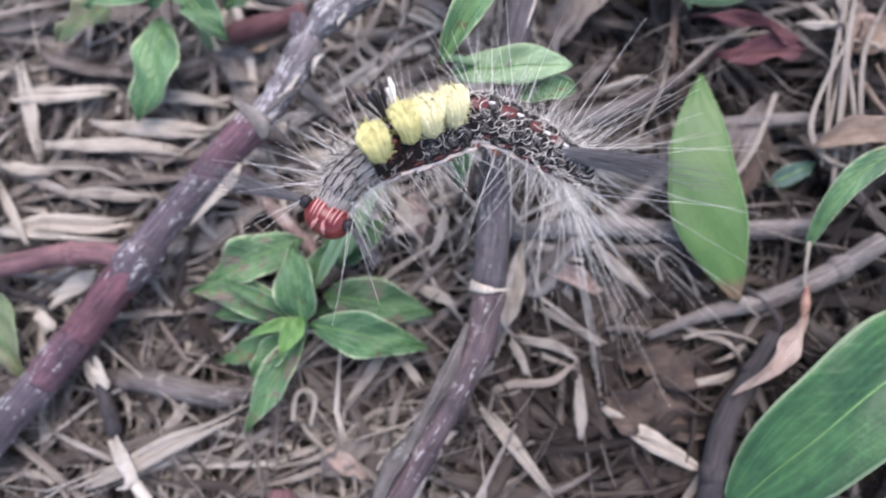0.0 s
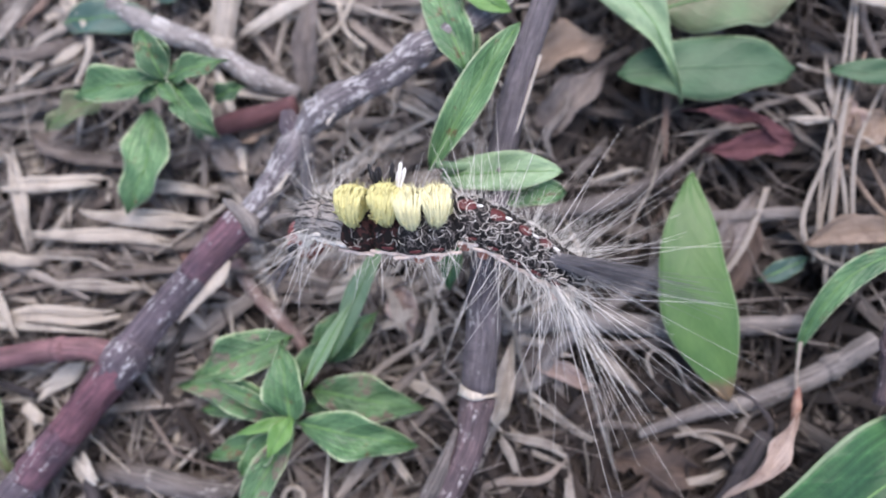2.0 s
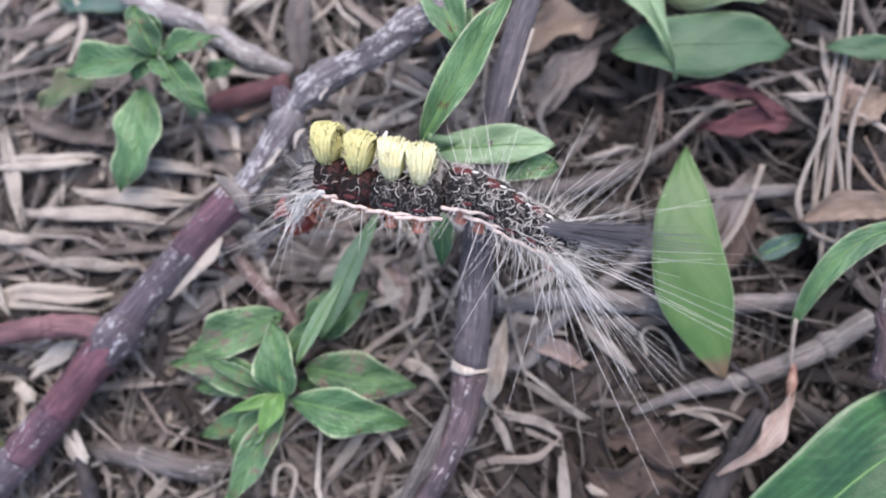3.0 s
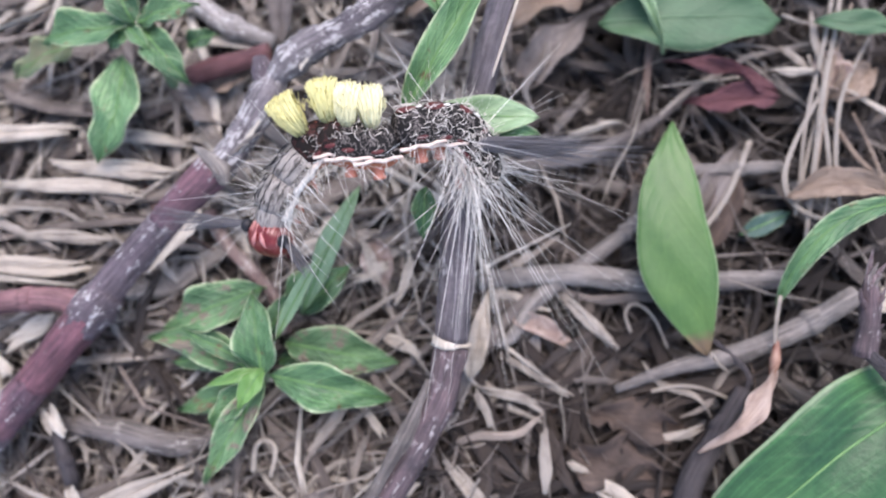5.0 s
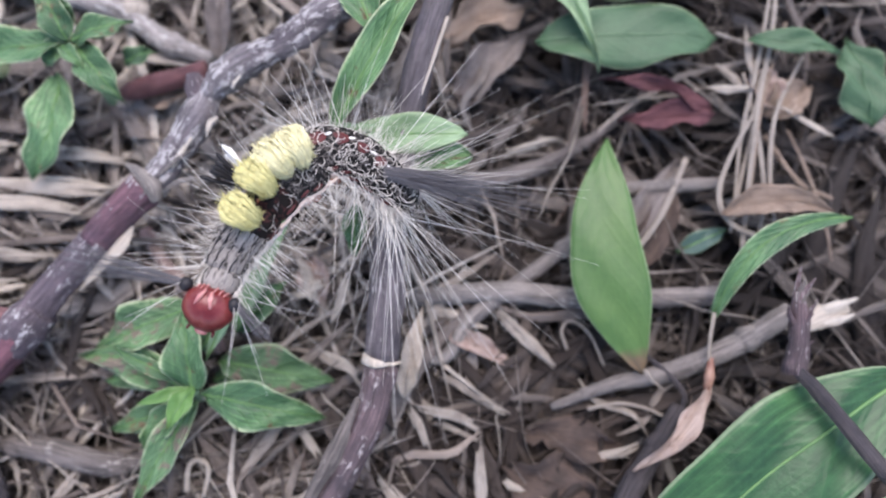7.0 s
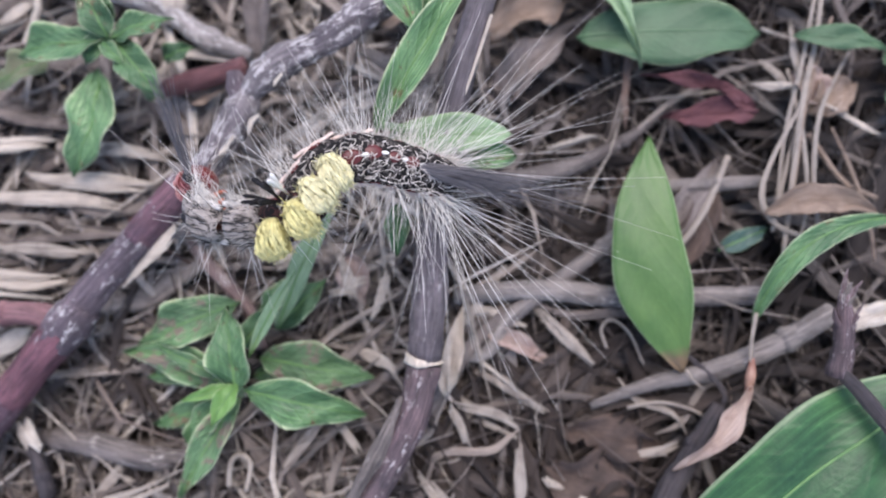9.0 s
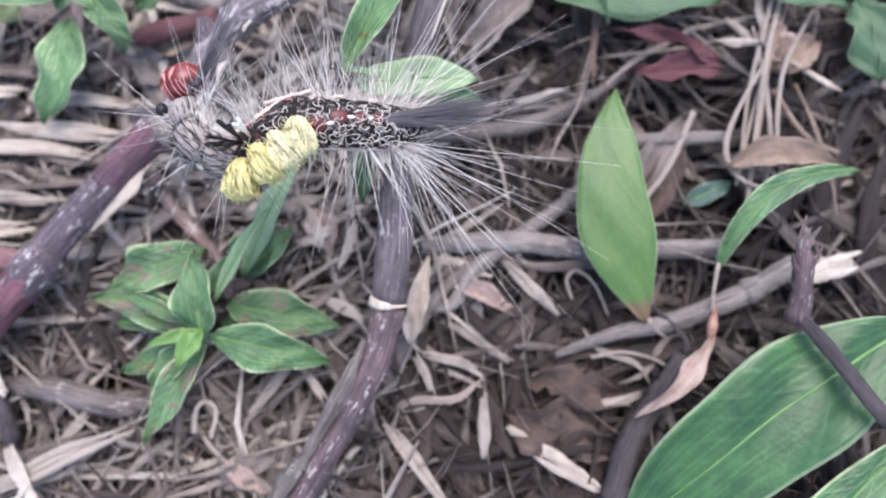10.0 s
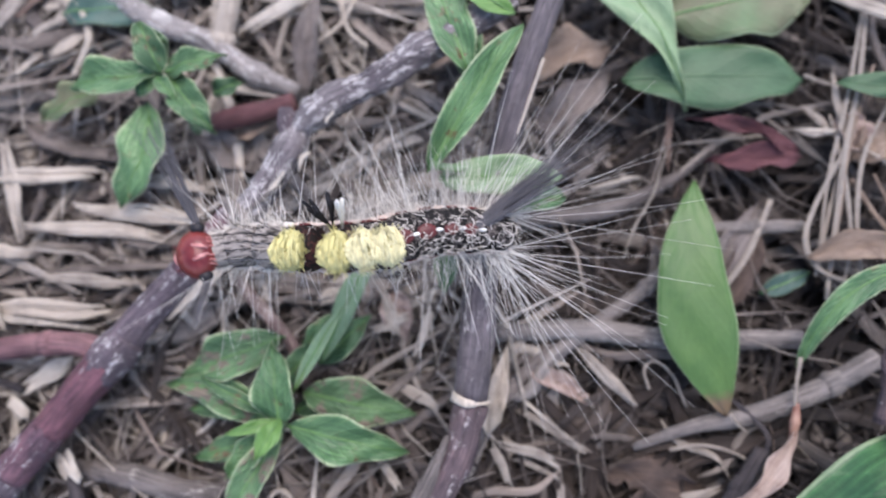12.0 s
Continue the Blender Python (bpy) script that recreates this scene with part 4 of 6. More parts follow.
# ---- green plants ----
def rosette():
    c = (-2.36, -1.51, 0.50)
    t = thing("herb", (-2.59, -1.75, -0.60), "low green herb with a whorl of lance-shaped leaves", "plant")
    part("stalk", tube(smooth_line([(-2.60, -1.68, -0.80), (-2.45, -1.60, 0.00), c], 4), [0.09, 0.07], 8), GREEN_PALE, t)
    leaf_on(t, GREEN, (-2.33, -1.55, 0.50), (-2.43, -0.55, 0.75), 0.5, p=0.75, fold=0.5, arch=0.1, wave=0.2, seed=1)
    leaf_on(t, GREEN, (-2.26, -1.56, 0.45), (-0.78, -1.86, 0.30), 0.54, p=0.8, fold=0.45, arch=0.1, wave=0.2, seed=2)
    leaf_on(t, GREEN_SICK, (-2.14, -1.17, 0.20), (-0.73, -1.42, 0.10), 0.62, fold=0.35, arch=0.06, wave=0.2, seed=3, label="dark, brown-spotted lower leaf")
    leaf_on(t, GREEN_FRESH, (-2.31, -1.48, 0.60), (-2.58, -1.96, 0.70), 0.26, fold=0.5, arch=0.12, seed=4, label="bright young leaf at the centre")
    leaf_on(t, GREEN_FRESH, (-2.33, -1.50, 0.55), (-2.99, -1.68, 0.65), 0.15, fold=0.5, arch=0.08, seed=14, label="bright young leaf at the centre")
    leaf_on(t, GREEN_SICK, (-2.35, -1.65, 0.40), (-3.12, -2.91, 0.20), 0.4, fold=0.45, arch=0.08, wave=0.2, seed=5)
    leaf_on(t, GREEN, (-2.54, -1.68, 0.40), (-3.04, -2.23, 0.30), 0.35, fold=0.35, arch=0.08, p=0.7, wave=0.2, seed=6)
    leaf_on(t, GREEN_SICK, (-2.51, -1.56, 0.30), (-3.90, -1.11, 0.30), 0.46, fold=0.45, arch=0.08, bend=0.12, wave=0.2, seed=7)
    leaf_on(t, GREEN_SICK, (-2.36, -0.49, 0.40), (-3.71, -1.01, 0.30), 0.56, fold=0.45, arch=0.1, p=0.8, wave=0.2, seed=8)
    leaf_on(t, GREEN_DEEP, (-2.59, -1.34, 0.25), (-3.63, -1.41, 0.20), 0.30, fold=0.45, arch=0.05, wave=0.2, seed=9)
    leaf_on(t, GREEN_PALE, (-2.18, -1.16, 0.60), (-1.52, -0.08, 1.00), 0.16, fold=0.5, arch=0.05, p=1.0, seed=10, label="pale green folded leaf")
    leaf_on(t, GREEN_DEEP, (-1.95, -0.81, 0.25), (-1.30, -0.17, 0.30), 0.37, fold=0.45, arch=0.08, wave=0.2, seed=11)
    leaf_on(t, GREEN_PALE, (-1.91, -0.78, 0.30), (-1.18, 0.70, 0.80), 0.27, fold=0.2, arch=0.06, p=1.0, q=0.7, wave=0.2, seed=12)
    leaf_on(t, GREEN_DEEP, (-2.37, -1.06, 0.30), (-1.93, -0.50, 0.40), 0.30, fold=0.5, arch=0.08, wave=0.2, seed=13)

    leaf_on(t, GREEN_DEEP, (-2.52, -1.70, 0.20), (-3.53, -2.02, 0.10), 0.35, fold=0.4, arch=0.08, wave=0.2, seed=15)
    leaf_on(t, GREEN, (-2.44, -0.78, 0.35), (-3.12, -0.48, 0.30), 0.32, fold=0.4, arch=0.1, wave=0.2, seed=16)
    leaf_on(t, GREEN_DEEP, (-2.49, -1.40, 0.60), (-3.34, -1.00, 0.62), 0.18, fold=0.5, arch=0.06, seed=17)
    leaf_on(t, GREEN_DEEP, (-2.30, -1.42, -0.05), (-1.43, -1.06, -0.15), 0.37, fold=0.4, arch=0.08, wave=0.2, seed=18)
    leaf_on(t, GREEN, (-1.66, -0.20, 0.30), (-2.23, -0.70, 0.30), 0.30, fold=0.4, arch=0.08, wave=0.2, seed=19)


rosette()


def sprig():
    c = (-3.90, 2.64, 1.00)
    t = thing("herb", (-4.09, 2.58, -0.50), "green herb sprig with pointed oval leaves", "plant")
    part("stalk", tube(smooth_line([(-3.92, 2.07, -0.80), (-3.80, 2.34, 0.20), (-3.87, 2.55, 0.80), c], 4), [0.08, 0.06], 8), GREEN_PALE, t)
    leaf_on(t, GREEN_DEEP, (-3.93, 2.70, 1.00), (-4.24, 3.37, 1.10), 0.38, wave=0.2, fold=0.5, seed=21)
    leaf_on(t, GREEN_DEEP, (-3.88, 2.70, 1.00), (-3.11, 2.92, 1.10), 0.31, wave=0.2, fold=0.4, seed=22)
    leaf_on(t, GREEN_DEEP, (-3.83, 2.64, 0.95), (-3.24, 1.96, 0.90), 0.41, wave=0.2, fold=0.5, p=0.75, seed=23)
    leaf_on(t, GREEN, (-4.26, 2.46, 0.60), (-4.62, 1.11, 0.45), 0.6, wave=0.06, fold=0.2, p=0.8, q=0.8, bend=-0.13, seed=24, label="light green hanging leaf with nibbled edge")
    leaf_on(t, GREEN, (-4.00, 2.69, 0.90), (-5.33, 2.64, 0.70), 0.47, wave=0.2, fold=0.4, p=0.9, seed=25)
    leaf_on(t, GREEN_OLIVE, (-5.10, 2.73, 0.30), (-5.87, 2.31, 0.30), 0.40, wave=0.2, fold=0.4, p=0.7, seed=26, label="yellowish faded leaf")
    leaf_on(t, GREEN, (-3.97, 2.63, 1.05), (-3.69, 2.34, 1.05), 0.18, wave=0.2, fold=0.5, seed=27, label="bright young leaf at the centre")
    leaf_on(t, GREEN_DEEP, (-3.46, 2.62, 0.50), (-3.06, 2.78, 0.50), 0.27, wave=0.2, fold=0.4, p=0.7, seed=28)

    leaf_on(t, GREEN_DEEP, (-3.98, 2.85, 1.00), (-4.12, 3.28, 1.05), 0.42, fold=0.45, seed=29)
    leaf_on(t, GREEN_DEEP, (-3.88, 2.81, 0.95), (-3.31, 2.87, 0.95), 0.28, fold=0.45, seed=30)
    leaf_on(t, GREEN_DEEP, (-3.97, 2.74, 0.90), (-4.33, 2.48, 0.80), 0.3, fold=0.4, seed=38)
    leaf_on(t, GREEN, (-3.90, 2.73, 0.90), (-3.56, 2.33, 0.85), 0.3, fold=0.4, seed=39)


sprig()


def climber():
    t = thing("climbing_plant", (-0.18, 1.21, 1.30), "green leafy shoot growing along the purple stem", "plant")
    part("stalk", tube(smooth_line([(0.23, 1.58, 1.20), (-0.17, 1.42, 1.40), (-0.47, 1.40, 1.60)], 4), [0.06, 0.05], 8), GREEN_PALE, t)
    leaf_on(t, GREEN, (-0.56, 1.35, 1.50), (0.48, 2.97, 1.90), 0.4, fold=0.9, arch=0.05, p=0.95, q=0.7, seed=31, label="long folded green leaf")
    leaf_on(t, GREEN_PALE, (-0.44, 1.32, 1.30), (0.96, 1.33, 1.50), 0.46, fold=0.3, arch=0.06, p=0.95, q=0.6, seed=32, label="pale green leaf with a brown edge")
    leaf_on(t, GREEN, (0.08, 1.17, 1.20), (1.01, 1.13, 1.30), 0.4, fold=0.1, arch=0.05, p=1.1, q=0.6, seed=33)
    leaf_on(t, GREEN, (-0.12, 2.58, 1.30), (-0.68, 4.07, 1.30), 0.5, fold=0.4, arch=0.06, seed=34)
    leaf_on(t, GREEN_FRESH, (0.41, 3.29, 1.40), (-0.44, 3.69, 1.40), 0.3, fold=0.4, arch=0.06, seed=35)
    leaf_on(t, GREEN, (-0.33, 0.62, 1.10), (-0.37, 0.01, 0.90), 0.28, fold=0.3, arch=0.06, p=0.7, seed=36)
    leaf_on(t, GREEN_DEEP, (-0.12, 2.58, 1.10), (-0.23, 3.78, 1.00), 0.4, fold=0.2, arch=0.06, seed=37)


climber()


def lone_leaf(name, mat, base, tip, width, label, petiole=None, **shape):
    data, line = blade(base, tip, width, **shape)
    ob = solo(name, data, mat, base, label, "leaf")
    if mat is not GREEN_LIGHT:
        part("midrib", tube(line[:-1], [0.012 + 0.01 * width, 0.006], 6), MIDRIB_DULL if mat is GREEN_DULL else MIDRIB, ob)
    if petiole:
        part("petiole", tube(smooth_line(petiole, 4), [0.026, 0.022, 0.01], 7), BUFF, ob)
    return ob


lone_leaf("leaf", GREEN_LIGHT, (2.68, 1.55, 0.45), (3.06, -1.34, 0.40), 0.9, "light green smooth oval leaf with a browned tip", fold=0.0, arch=0.06, p=1.12, q=0.8, wave=0.015, ripple=0.2, n=36, m=12, rag=0.004, bend=0.09, seed=41,
          petiole=[(3.05, -1.29, 0.40), (3.15, -1.41, 0.30), (3.33, -1.52, 0.15)])
lone_leaf("leaf", GREEN_GLOSS, (5.98, -1.36, 0.70), (2.77, -3.83, 0.55), 1.36, "large glossy dark green leaf with a pale vein", fold=0.1, arch=0.05, p=1.0, q=0.5, wave=0.03, ripple=0.4, bend=0.05, n=40, m=16, rag=0.004, thick=0.02, seed=42)
lone_leaf("leaf", GREEN, (6.05, -2.62, 0.45), (3.86, -4.46, 0.40), 0.62, "light green leaf under a larger glossy one", fold=0.15, arch=0.05, wave=0.03, n=30, m=12, rag=0.004, seed=43)
lone_leaf("leaf", GREEN, (5.50, 0.50, 0.60), (3.88, -0.73, 0.35), 0.3, "narrow arching green leaf", fold=0.3, arch=0.12, p=1.0, q=0.55, wave=0.04, bend=0.19, seed=44,
          petiole=[(3.91, -0.60, 0.36), (3.83, -1.01, 0.36), (3.83, -1.41, 0.30)])
lone_leaf("leaf", GREEN_PALE, (1.30, 4.71, 0.50), (2.65, 2.49, 0.45), 0.86, "pale green leaf with a long drawn-out tip", fold=0.2, arch=0.06, p=0.55, q=1.7, bend=-0.06, wave=0.05, seed=45)
lone_leaf("leaf", GREEN_DULL, (1.84, 2.92, 0.25), (4.21, 3.00, 0.25), 0.84, "dark green oval leaf low in the litter", fold=0.08, arch=0.05, p=1.0, q=0.6, ripple=0.25, seed=46,
          petiole=[(4.17, 3.00, 0.25), (4.55, 2.94, 0.10), (4.89, 2.87, 0.15)])
lone_leaf("leaf", GREEN_OLIVE, (2.45, 3.83, 0.20), (4.34, 4.23, 0.25), 1.15, "olive green leaf turning brown", fold=0.1, arch=0.05, p=1.0, q=0.6, ripple=0.25, seed=47)
lone_leaf("leaf", GREEN_DULL, (4.54, 2.88, 0.30), (5.73, 2.70, 0.30), 0.3, "small narrow green leaf", fold=0.2, seed=48)
lone_leaf("leaf", GREEN_DULL, (6.09, 1.77, 0.10), (5.88, 2.98, 0.10), 0.7, "dark green leaf low in the litter", fold=0.1, seed=49)
lone_leaf("leaf", GREEN_TEAL, (-5.83, 3.93, 0.10), (-4.42, 3.92, 0.10), 0.5, "bluish green leaf low in the litter", fold=0.1, p=0.9, q=0.6, seed=50)
lone_leaf("leaf", GREEN_TEAL, (-4.59, 4.24, 0.20), (-3.58, 4.42, 0.20), 0.42, "bluish green leaf low in the litter", fold=0.1, seed=51)
lone_leaf("leaf", GREEN_TEAL, (3.62, 0.21, -0.10), (4.30, 0.51, -0.10), 0.25, "bluish green leaf low in the litter", fold=0.2, seed=52)
lone_leaf("leaf", GREEN_OLIVE, (-6.60, -0.95, 0.20), (-6.06, -2.24, 0.15), 0.5, "yellow-green fading leaf on the litter", fold=0.2, seed=53)
lone_leaf("leaf", GREEN_DULL, (-6.70, 0.95, 0.30), (-6.72, -0.86, 0.25), 0.42, "narrow green leaf upright beside pale straws", fold=0.2, seed=54)

# dead leaves
SHEATH = plain_mat("dry_sheath", (0.16, 0.06, 0.042), (0.32, 0.19, 0.14), 6.0)
dead_leaf("dead_leaf", DEAD_PINK, (3.83, -1.45, 0.30), (2.88, -2.46, 0.40), 0.33, "pale pinkish dry leaf, curled, hanging from a stalk", roll=1.3, arch=0.08, wave=0.3, bend=-0.06, seed=61)
stick("bud_scale", SHEATH, [(3.79, -1.56, 0.28), (3.82, -1.36, 0.33), (3.85, -1.14, 0.33)], [0.035, 0.07, 0.03], "orange-red dry sheath at a leaf stalk", "bud", sides=9)
dead_leaf("dead_leaf", DEAD_RED, (4.07, 1.99, 0.15), (2.63, 2.40, 0.35), 0.3, "dark red dry leaf with a pointed tip", roll=0.9, arch=0.05, bend=0.05, p=0.6, q=1.2, wave=0.3, rag=0.3, seed=62)
dead_leaf("dead_leaf", DEAD_RED, (4.11, 1.95, 0.15), (2.88, 1.87, 0.20), 0.3, "dark red dry leaf with a torn end", roll=0.9, arch=0.04, q=0.6, wave=0.3, rag=0.3, seed=63)
dead_leaf("dead_leaf", DEAD_TAN, (4.07, 0.61, 0.30), (5.54, 0.59, 0.30), 0.42, "pale tan curled dry leaf", roll=0.8, arch=0.05, bend=-0.12, seed=64)
dead_leaf("dead_leaf", DEAD_PINK, (4.65, 2.53, 0.05), (4.94, 2.02, 0.05), 0.5, "pinkish brown crumpled dry leaf", roll=0.7, arch=0.1, seed=65)
dead_leaf("dead_leaf", DEAD_TAN, (4.78, 1.97, 0.00), (5.43, 2.38, 0.00), 0.5, "tan crumpled dry leaf", roll=0.7, arch=0.1, seed=66)
dead_leaf("dead_leaf", DEAD_TAN, (0.55, 3.04, 0.00), (1.86, 3.57, 0.00), 0.6, "tan dry leaf among the straw", roll=0.8, arch=0.1, p=1.0, wave=0.3, rag=0.25, seed=67)
dead_leaf("dead_leaf", DEAD_GREY, (0.77, 2.15, -0.10), (1.79, 3.21, -0.10), 0.6, "grey curled dry leaf among the straw", roll=1.0, arch=0.1, seed=68)
dead_leaf("dead_leaf", DEAD_GREY, (2.66, 0.11, -0.20), (3.84, 1.54, -0.20), 0.4, "grey-brown dry strip of leaf", roll=0.4, seed=69)
dead_leaf("dead_leaf", DEAD_BROWN, (3.04, -0.04, -0.25), (3.72, 1.21, -0.10), 0.45, "dark brown dry leaf among the straw", roll=0.5, seed=70)
dead_leaf("dead_leaf", PALE, (0.16, -1.62, 0.25), (0.40, -0.52, 0.50), 0.3, "pale dry leaf sheath beside the stem", roll=0.9, arch=0.1, seed=71)
dead_leaf("dead_leaf", DEAD_BROWN, (1.35, -2.48, -0.15), (2.82, -2.91, -0.15), 0.6, "dark brown rotting leaf", roll=0.4, arch=0.06, wave=0.4, q=0.6, rag=0.35, seed=72)
dead_leaf("dead_leaf", DEAD_PINK, (0.60, -0.72, -0.10), (1.57, -1.26, -0.10), 0.3, "pinkish brown dry leaf scrap", roll=0.7, seed=73)
dead_leaf("dead_leaf", DEAD_PINK, (-1.13, 0.20, -0.05), (-0.89, -0.51, -0.05), 0.42, "pinkish brown dry leaf scrap", roll=0.7, seed=74)
dead_leaf("dead_leaf", DEAD_GREY, (-2.36, 2.75, 0.10), (-2.22, 4.30, 0.20), 0.35, "pale grey dry leaf strip standing in the litter", roll=0.8, seed=75)
dead_leaf("dead_leaf", DEAD_TAN, (-3.30, 2.18, 0.10), (-2.59, 2.41, 0.20), 0.35, "tan dry leaf against the woody stem", roll=0.6, seed=76)
dead_leaf("dead_leaf", DEAD_GREY, (-2.93, 1.72, -0.10), (-3.97, 2.45, -0.10), 0.5, "grey dry leaf under a green sprig", roll=0.5, seed=77)
dead_leaf("dead_leaf", DEAD_BROWN, (1.58, -2.03, -0.20), (2.97, -2.27, -0.20), 0.5, "dark brown rotting leaf", roll=0.4, wave=0.4, rag=0.35, seed=79)
dead_leaf("dead_leaf", DEAD_GREY, (-2.27, -3.45, -0.10), (-1.33, -2.89, -0.10), 0.3, "grey dry leaf on the litter", roll=0.5, seed=80)
dead_leaf("dead_leaf", DEAD_PINK, (-2.14, -3.12, 0.00), (-1.54, -3.51, -0.05), 0.22, "reddish brown dry leaf scrap", roll=0.5, seed=81)
dead_leaf("dead_leaf", DEAD_TAN, (-0.68, 3.15, 0.10), (0.07, 3.68, 0.00), 0.5, "tan dry leaf behind the stem", roll=0.5, seed=82)


# ---- the caterpillar: head and thirteen rigid segments, each with its hair ----
def skin_mat(name, base, line, belly, width, scale, stripes=False):
    """Soft skin: fine pale lines on dark, or lengthwise stripes, and a reddish belly."""
    m, n, l, b = node_mat(name, 0.7, 0.15)
    t = noise_at(n, l, centimetres(n, l, (0.3, 1.0, 1.0) if stripes else 1.0), 1.6 * scale if stripes else scale, 3, 0.6, 0.4)
    xyz = n.new("ShaderNodeSeparateXYZ")
    l.new(centimetres(n, l, 1.0), xyz.inputs[0])
    near = sums(n, l, "ABSOLUTE", sums(n, l, "SUBTRACT", t, 0.5))
    if stripes:
        col = ramp(n, l, t, [(0.34, line), (0.46, base), (0.56, tuple(1.25 * k for k in base)), (0.64, line), (0.72, base)])
    else:
        col = ramp(n, l, near, [(0.0, line), (width, line), (width + 0.02, base)])
    low2 = n.new("ShaderNodeMapRange")
    low2.inputs["From Min"].default_value, low2.inputs["From Max"].default_value = -0.08, -0.13
    l.new(sums(n, l, "ADD", xyz.outputs[2], sums(n, l, "MULTIPLY", sums(n, l, "SUBTRACT", t, 0.5), 0.1)), low2.inputs["Value"])
    l.new(mixed(n, l, low2.outputs[0], col, belly), b.inputs["Base Color"])
    bumped(n, l, b, t, 0.5, 0.02)
    return m


def hair_mat(name, colour, rough=0.5, low=0.7):
    m, n, l, b = node_mat(name, rough, 0.3)
    r = n.new("ShaderNodeNewGeometry").outputs["Random Per Island"]
    l.new(mixed(n, l, r, tuple(low * k for k in colour), tuple(min(1, 1.2 * k) for k in colour)), b.inputs["Base Color"])
    return m


SKIN_DARK = skin_mat("skin_dark", (0.01, 0.009, 0.009), (0.16, 0.14, 0.13), (0.45, 0.17, 0.1), 0.006, 9.0)
SKIN_BLACK = skin_mat("skin_black", (0.012, 0.009, 0.008), (0.06, 0.022, 0.02), (0.42, 0.15, 0.09), 0.015, 8.0)
SKIN_STRIPED = skin_mat("skin_striped", (0.26, 0.235, 0.215), (0.022, 0.02, 0.018), (0.45, 0.17, 0.1), 0.035, 8.0, True)
HAIR_WHITE = hair_mat("hair_white", (0.72, 0.69, 0.64))
HAIR_PALE = hair_mat("hair_pale_grey", (0.62, 0.58, 0.52))
HAIR_CURL = hair_mat("hair_curled", (0.58, 0.54, 0.49))
HAIR_GREY = hair_mat("hair_grey", (0.4, 0.37, 0.34))
HAIR_DARK = hair_mat("hair_dark", (0.14, 0.135, 0.145))
HAIR_BLACK = hair_mat("hair_black", (0.018, 0.017, 0.02))
HAIR_YELLOW = hair_mat("hair_yellow", (0.6, 0.56, 0.26), 0.7, 0.86)
HAIR_OCHRE = hair_mat("hair_ochre", (0.54, 0.49, 0.2), 0.8)
HAIR_CREAM = hair_mat("hair_cream", (0.7, 0.66, 0.4), 0.7, 0.86)
HEAD_RED = plain_mat("head_red", (0.12, 0.012, 0.013), (0.2, 0.036, 0.033), 7.0, 0.3, 0.5, 0.2)
WART_RED = plain_mat("wart_red", (0.06, 0.008, 0.009), (0.115, 0.018, 0.018), 14.0, 0.4)
SPOT_WHITE = plain_mat("spot_white", (0.78, 0.76, 0.7), (0.85, 0.83, 0.78), 12.0, 0.5)
LINE_CREAM = plain_mat("side_line", (0.55, 0.42, 0.36), (0.7, 0.59, 0.52), 12.0, 0.6)
LINE_WHITE = plain_mat("thorax_line", (0.5, 0.47, 0.43), (0.68, 0.65, 0.6), 12.0, 0.7)
PINK = plain_mat("stripe_pink", (0.42, 0.16, 0.15), (0.52, 0.25, 0.23), 12.0, 0.4)
LEG_RED = plain_mat("leg_red", (0.42, 0.12, 0.07), (0.5, 0.2, 0.14), 9.0, 0.45)


def ball(at, size, rings=6, sides=10, turn=None):
    """An ellipsoid, poles along x."""
    verts, faces, uvs = [], [], []
    for i in range(rings + 1):
        a = math.pi * i / rings
        for k in range(sides):
            b = TAU * k / sides
            v = Vector((size[0] * math.cos(a), size[1] * math.sin(a) * math.cos(b), size[2] * math.sin(a) * math.sin(b)))
            if turn is not None:
                v = turn @ v
            verts.append((at[0] + v.x, at[1] + v.y, at[2] + v.z))
            uvs.append((i / rings, k / sides))
    for i in range(rings):
        for k in range(sides):
            j = (k + 1) % sides
            faces.append((i * sides + k, (i + 1) * sides + k, (i + 1) * sides + j, i * sides + j))
    return verts, faces, uvs


def hairs(roots, ways, lengths, radius, droop=0.1, seed=0, steps=4, curl=0.0, tip=0.25):
    """Tapering bent hairs, three-sided, one island each."""
    r = np.random.default_rng(seed)
    verts, faces, uvs = [], [], []
    for root, way, size in zip(roots, ways, lengths):
        way = np.array(way, float)
        way /= np.linalg.norm(way)
        side = np.cross(way, r.normal(size=3))
        side /= np.linalg.norm(side)
        other = np.cross(way, side)
        bend = droop * size * r.normal() * side + curl * size * other
        k0 = len(verts)
        for s in range(steps + 1):
            u = s / steps
            c = np.array(root) + way * size * u + bend * u * u
            w = radius * (1 - (1 - tip) * u)
            for j in range(3):
                a = TAU * j / 3
                verts.append(tuple(c + w * (math.cos(a) * side + math.sin(a) * other)))
                uvs.append((u, j / 3))
        for s in range(steps):
            for j in range(3):
                i = (j + 1) % 3
                faces.append((k0 + 3 * s + j, k0 + 3 * s + i, k0 + 3 * s + 3 + i, k0 + 3 * s + 3 + j))
    return verts, faces, uvs


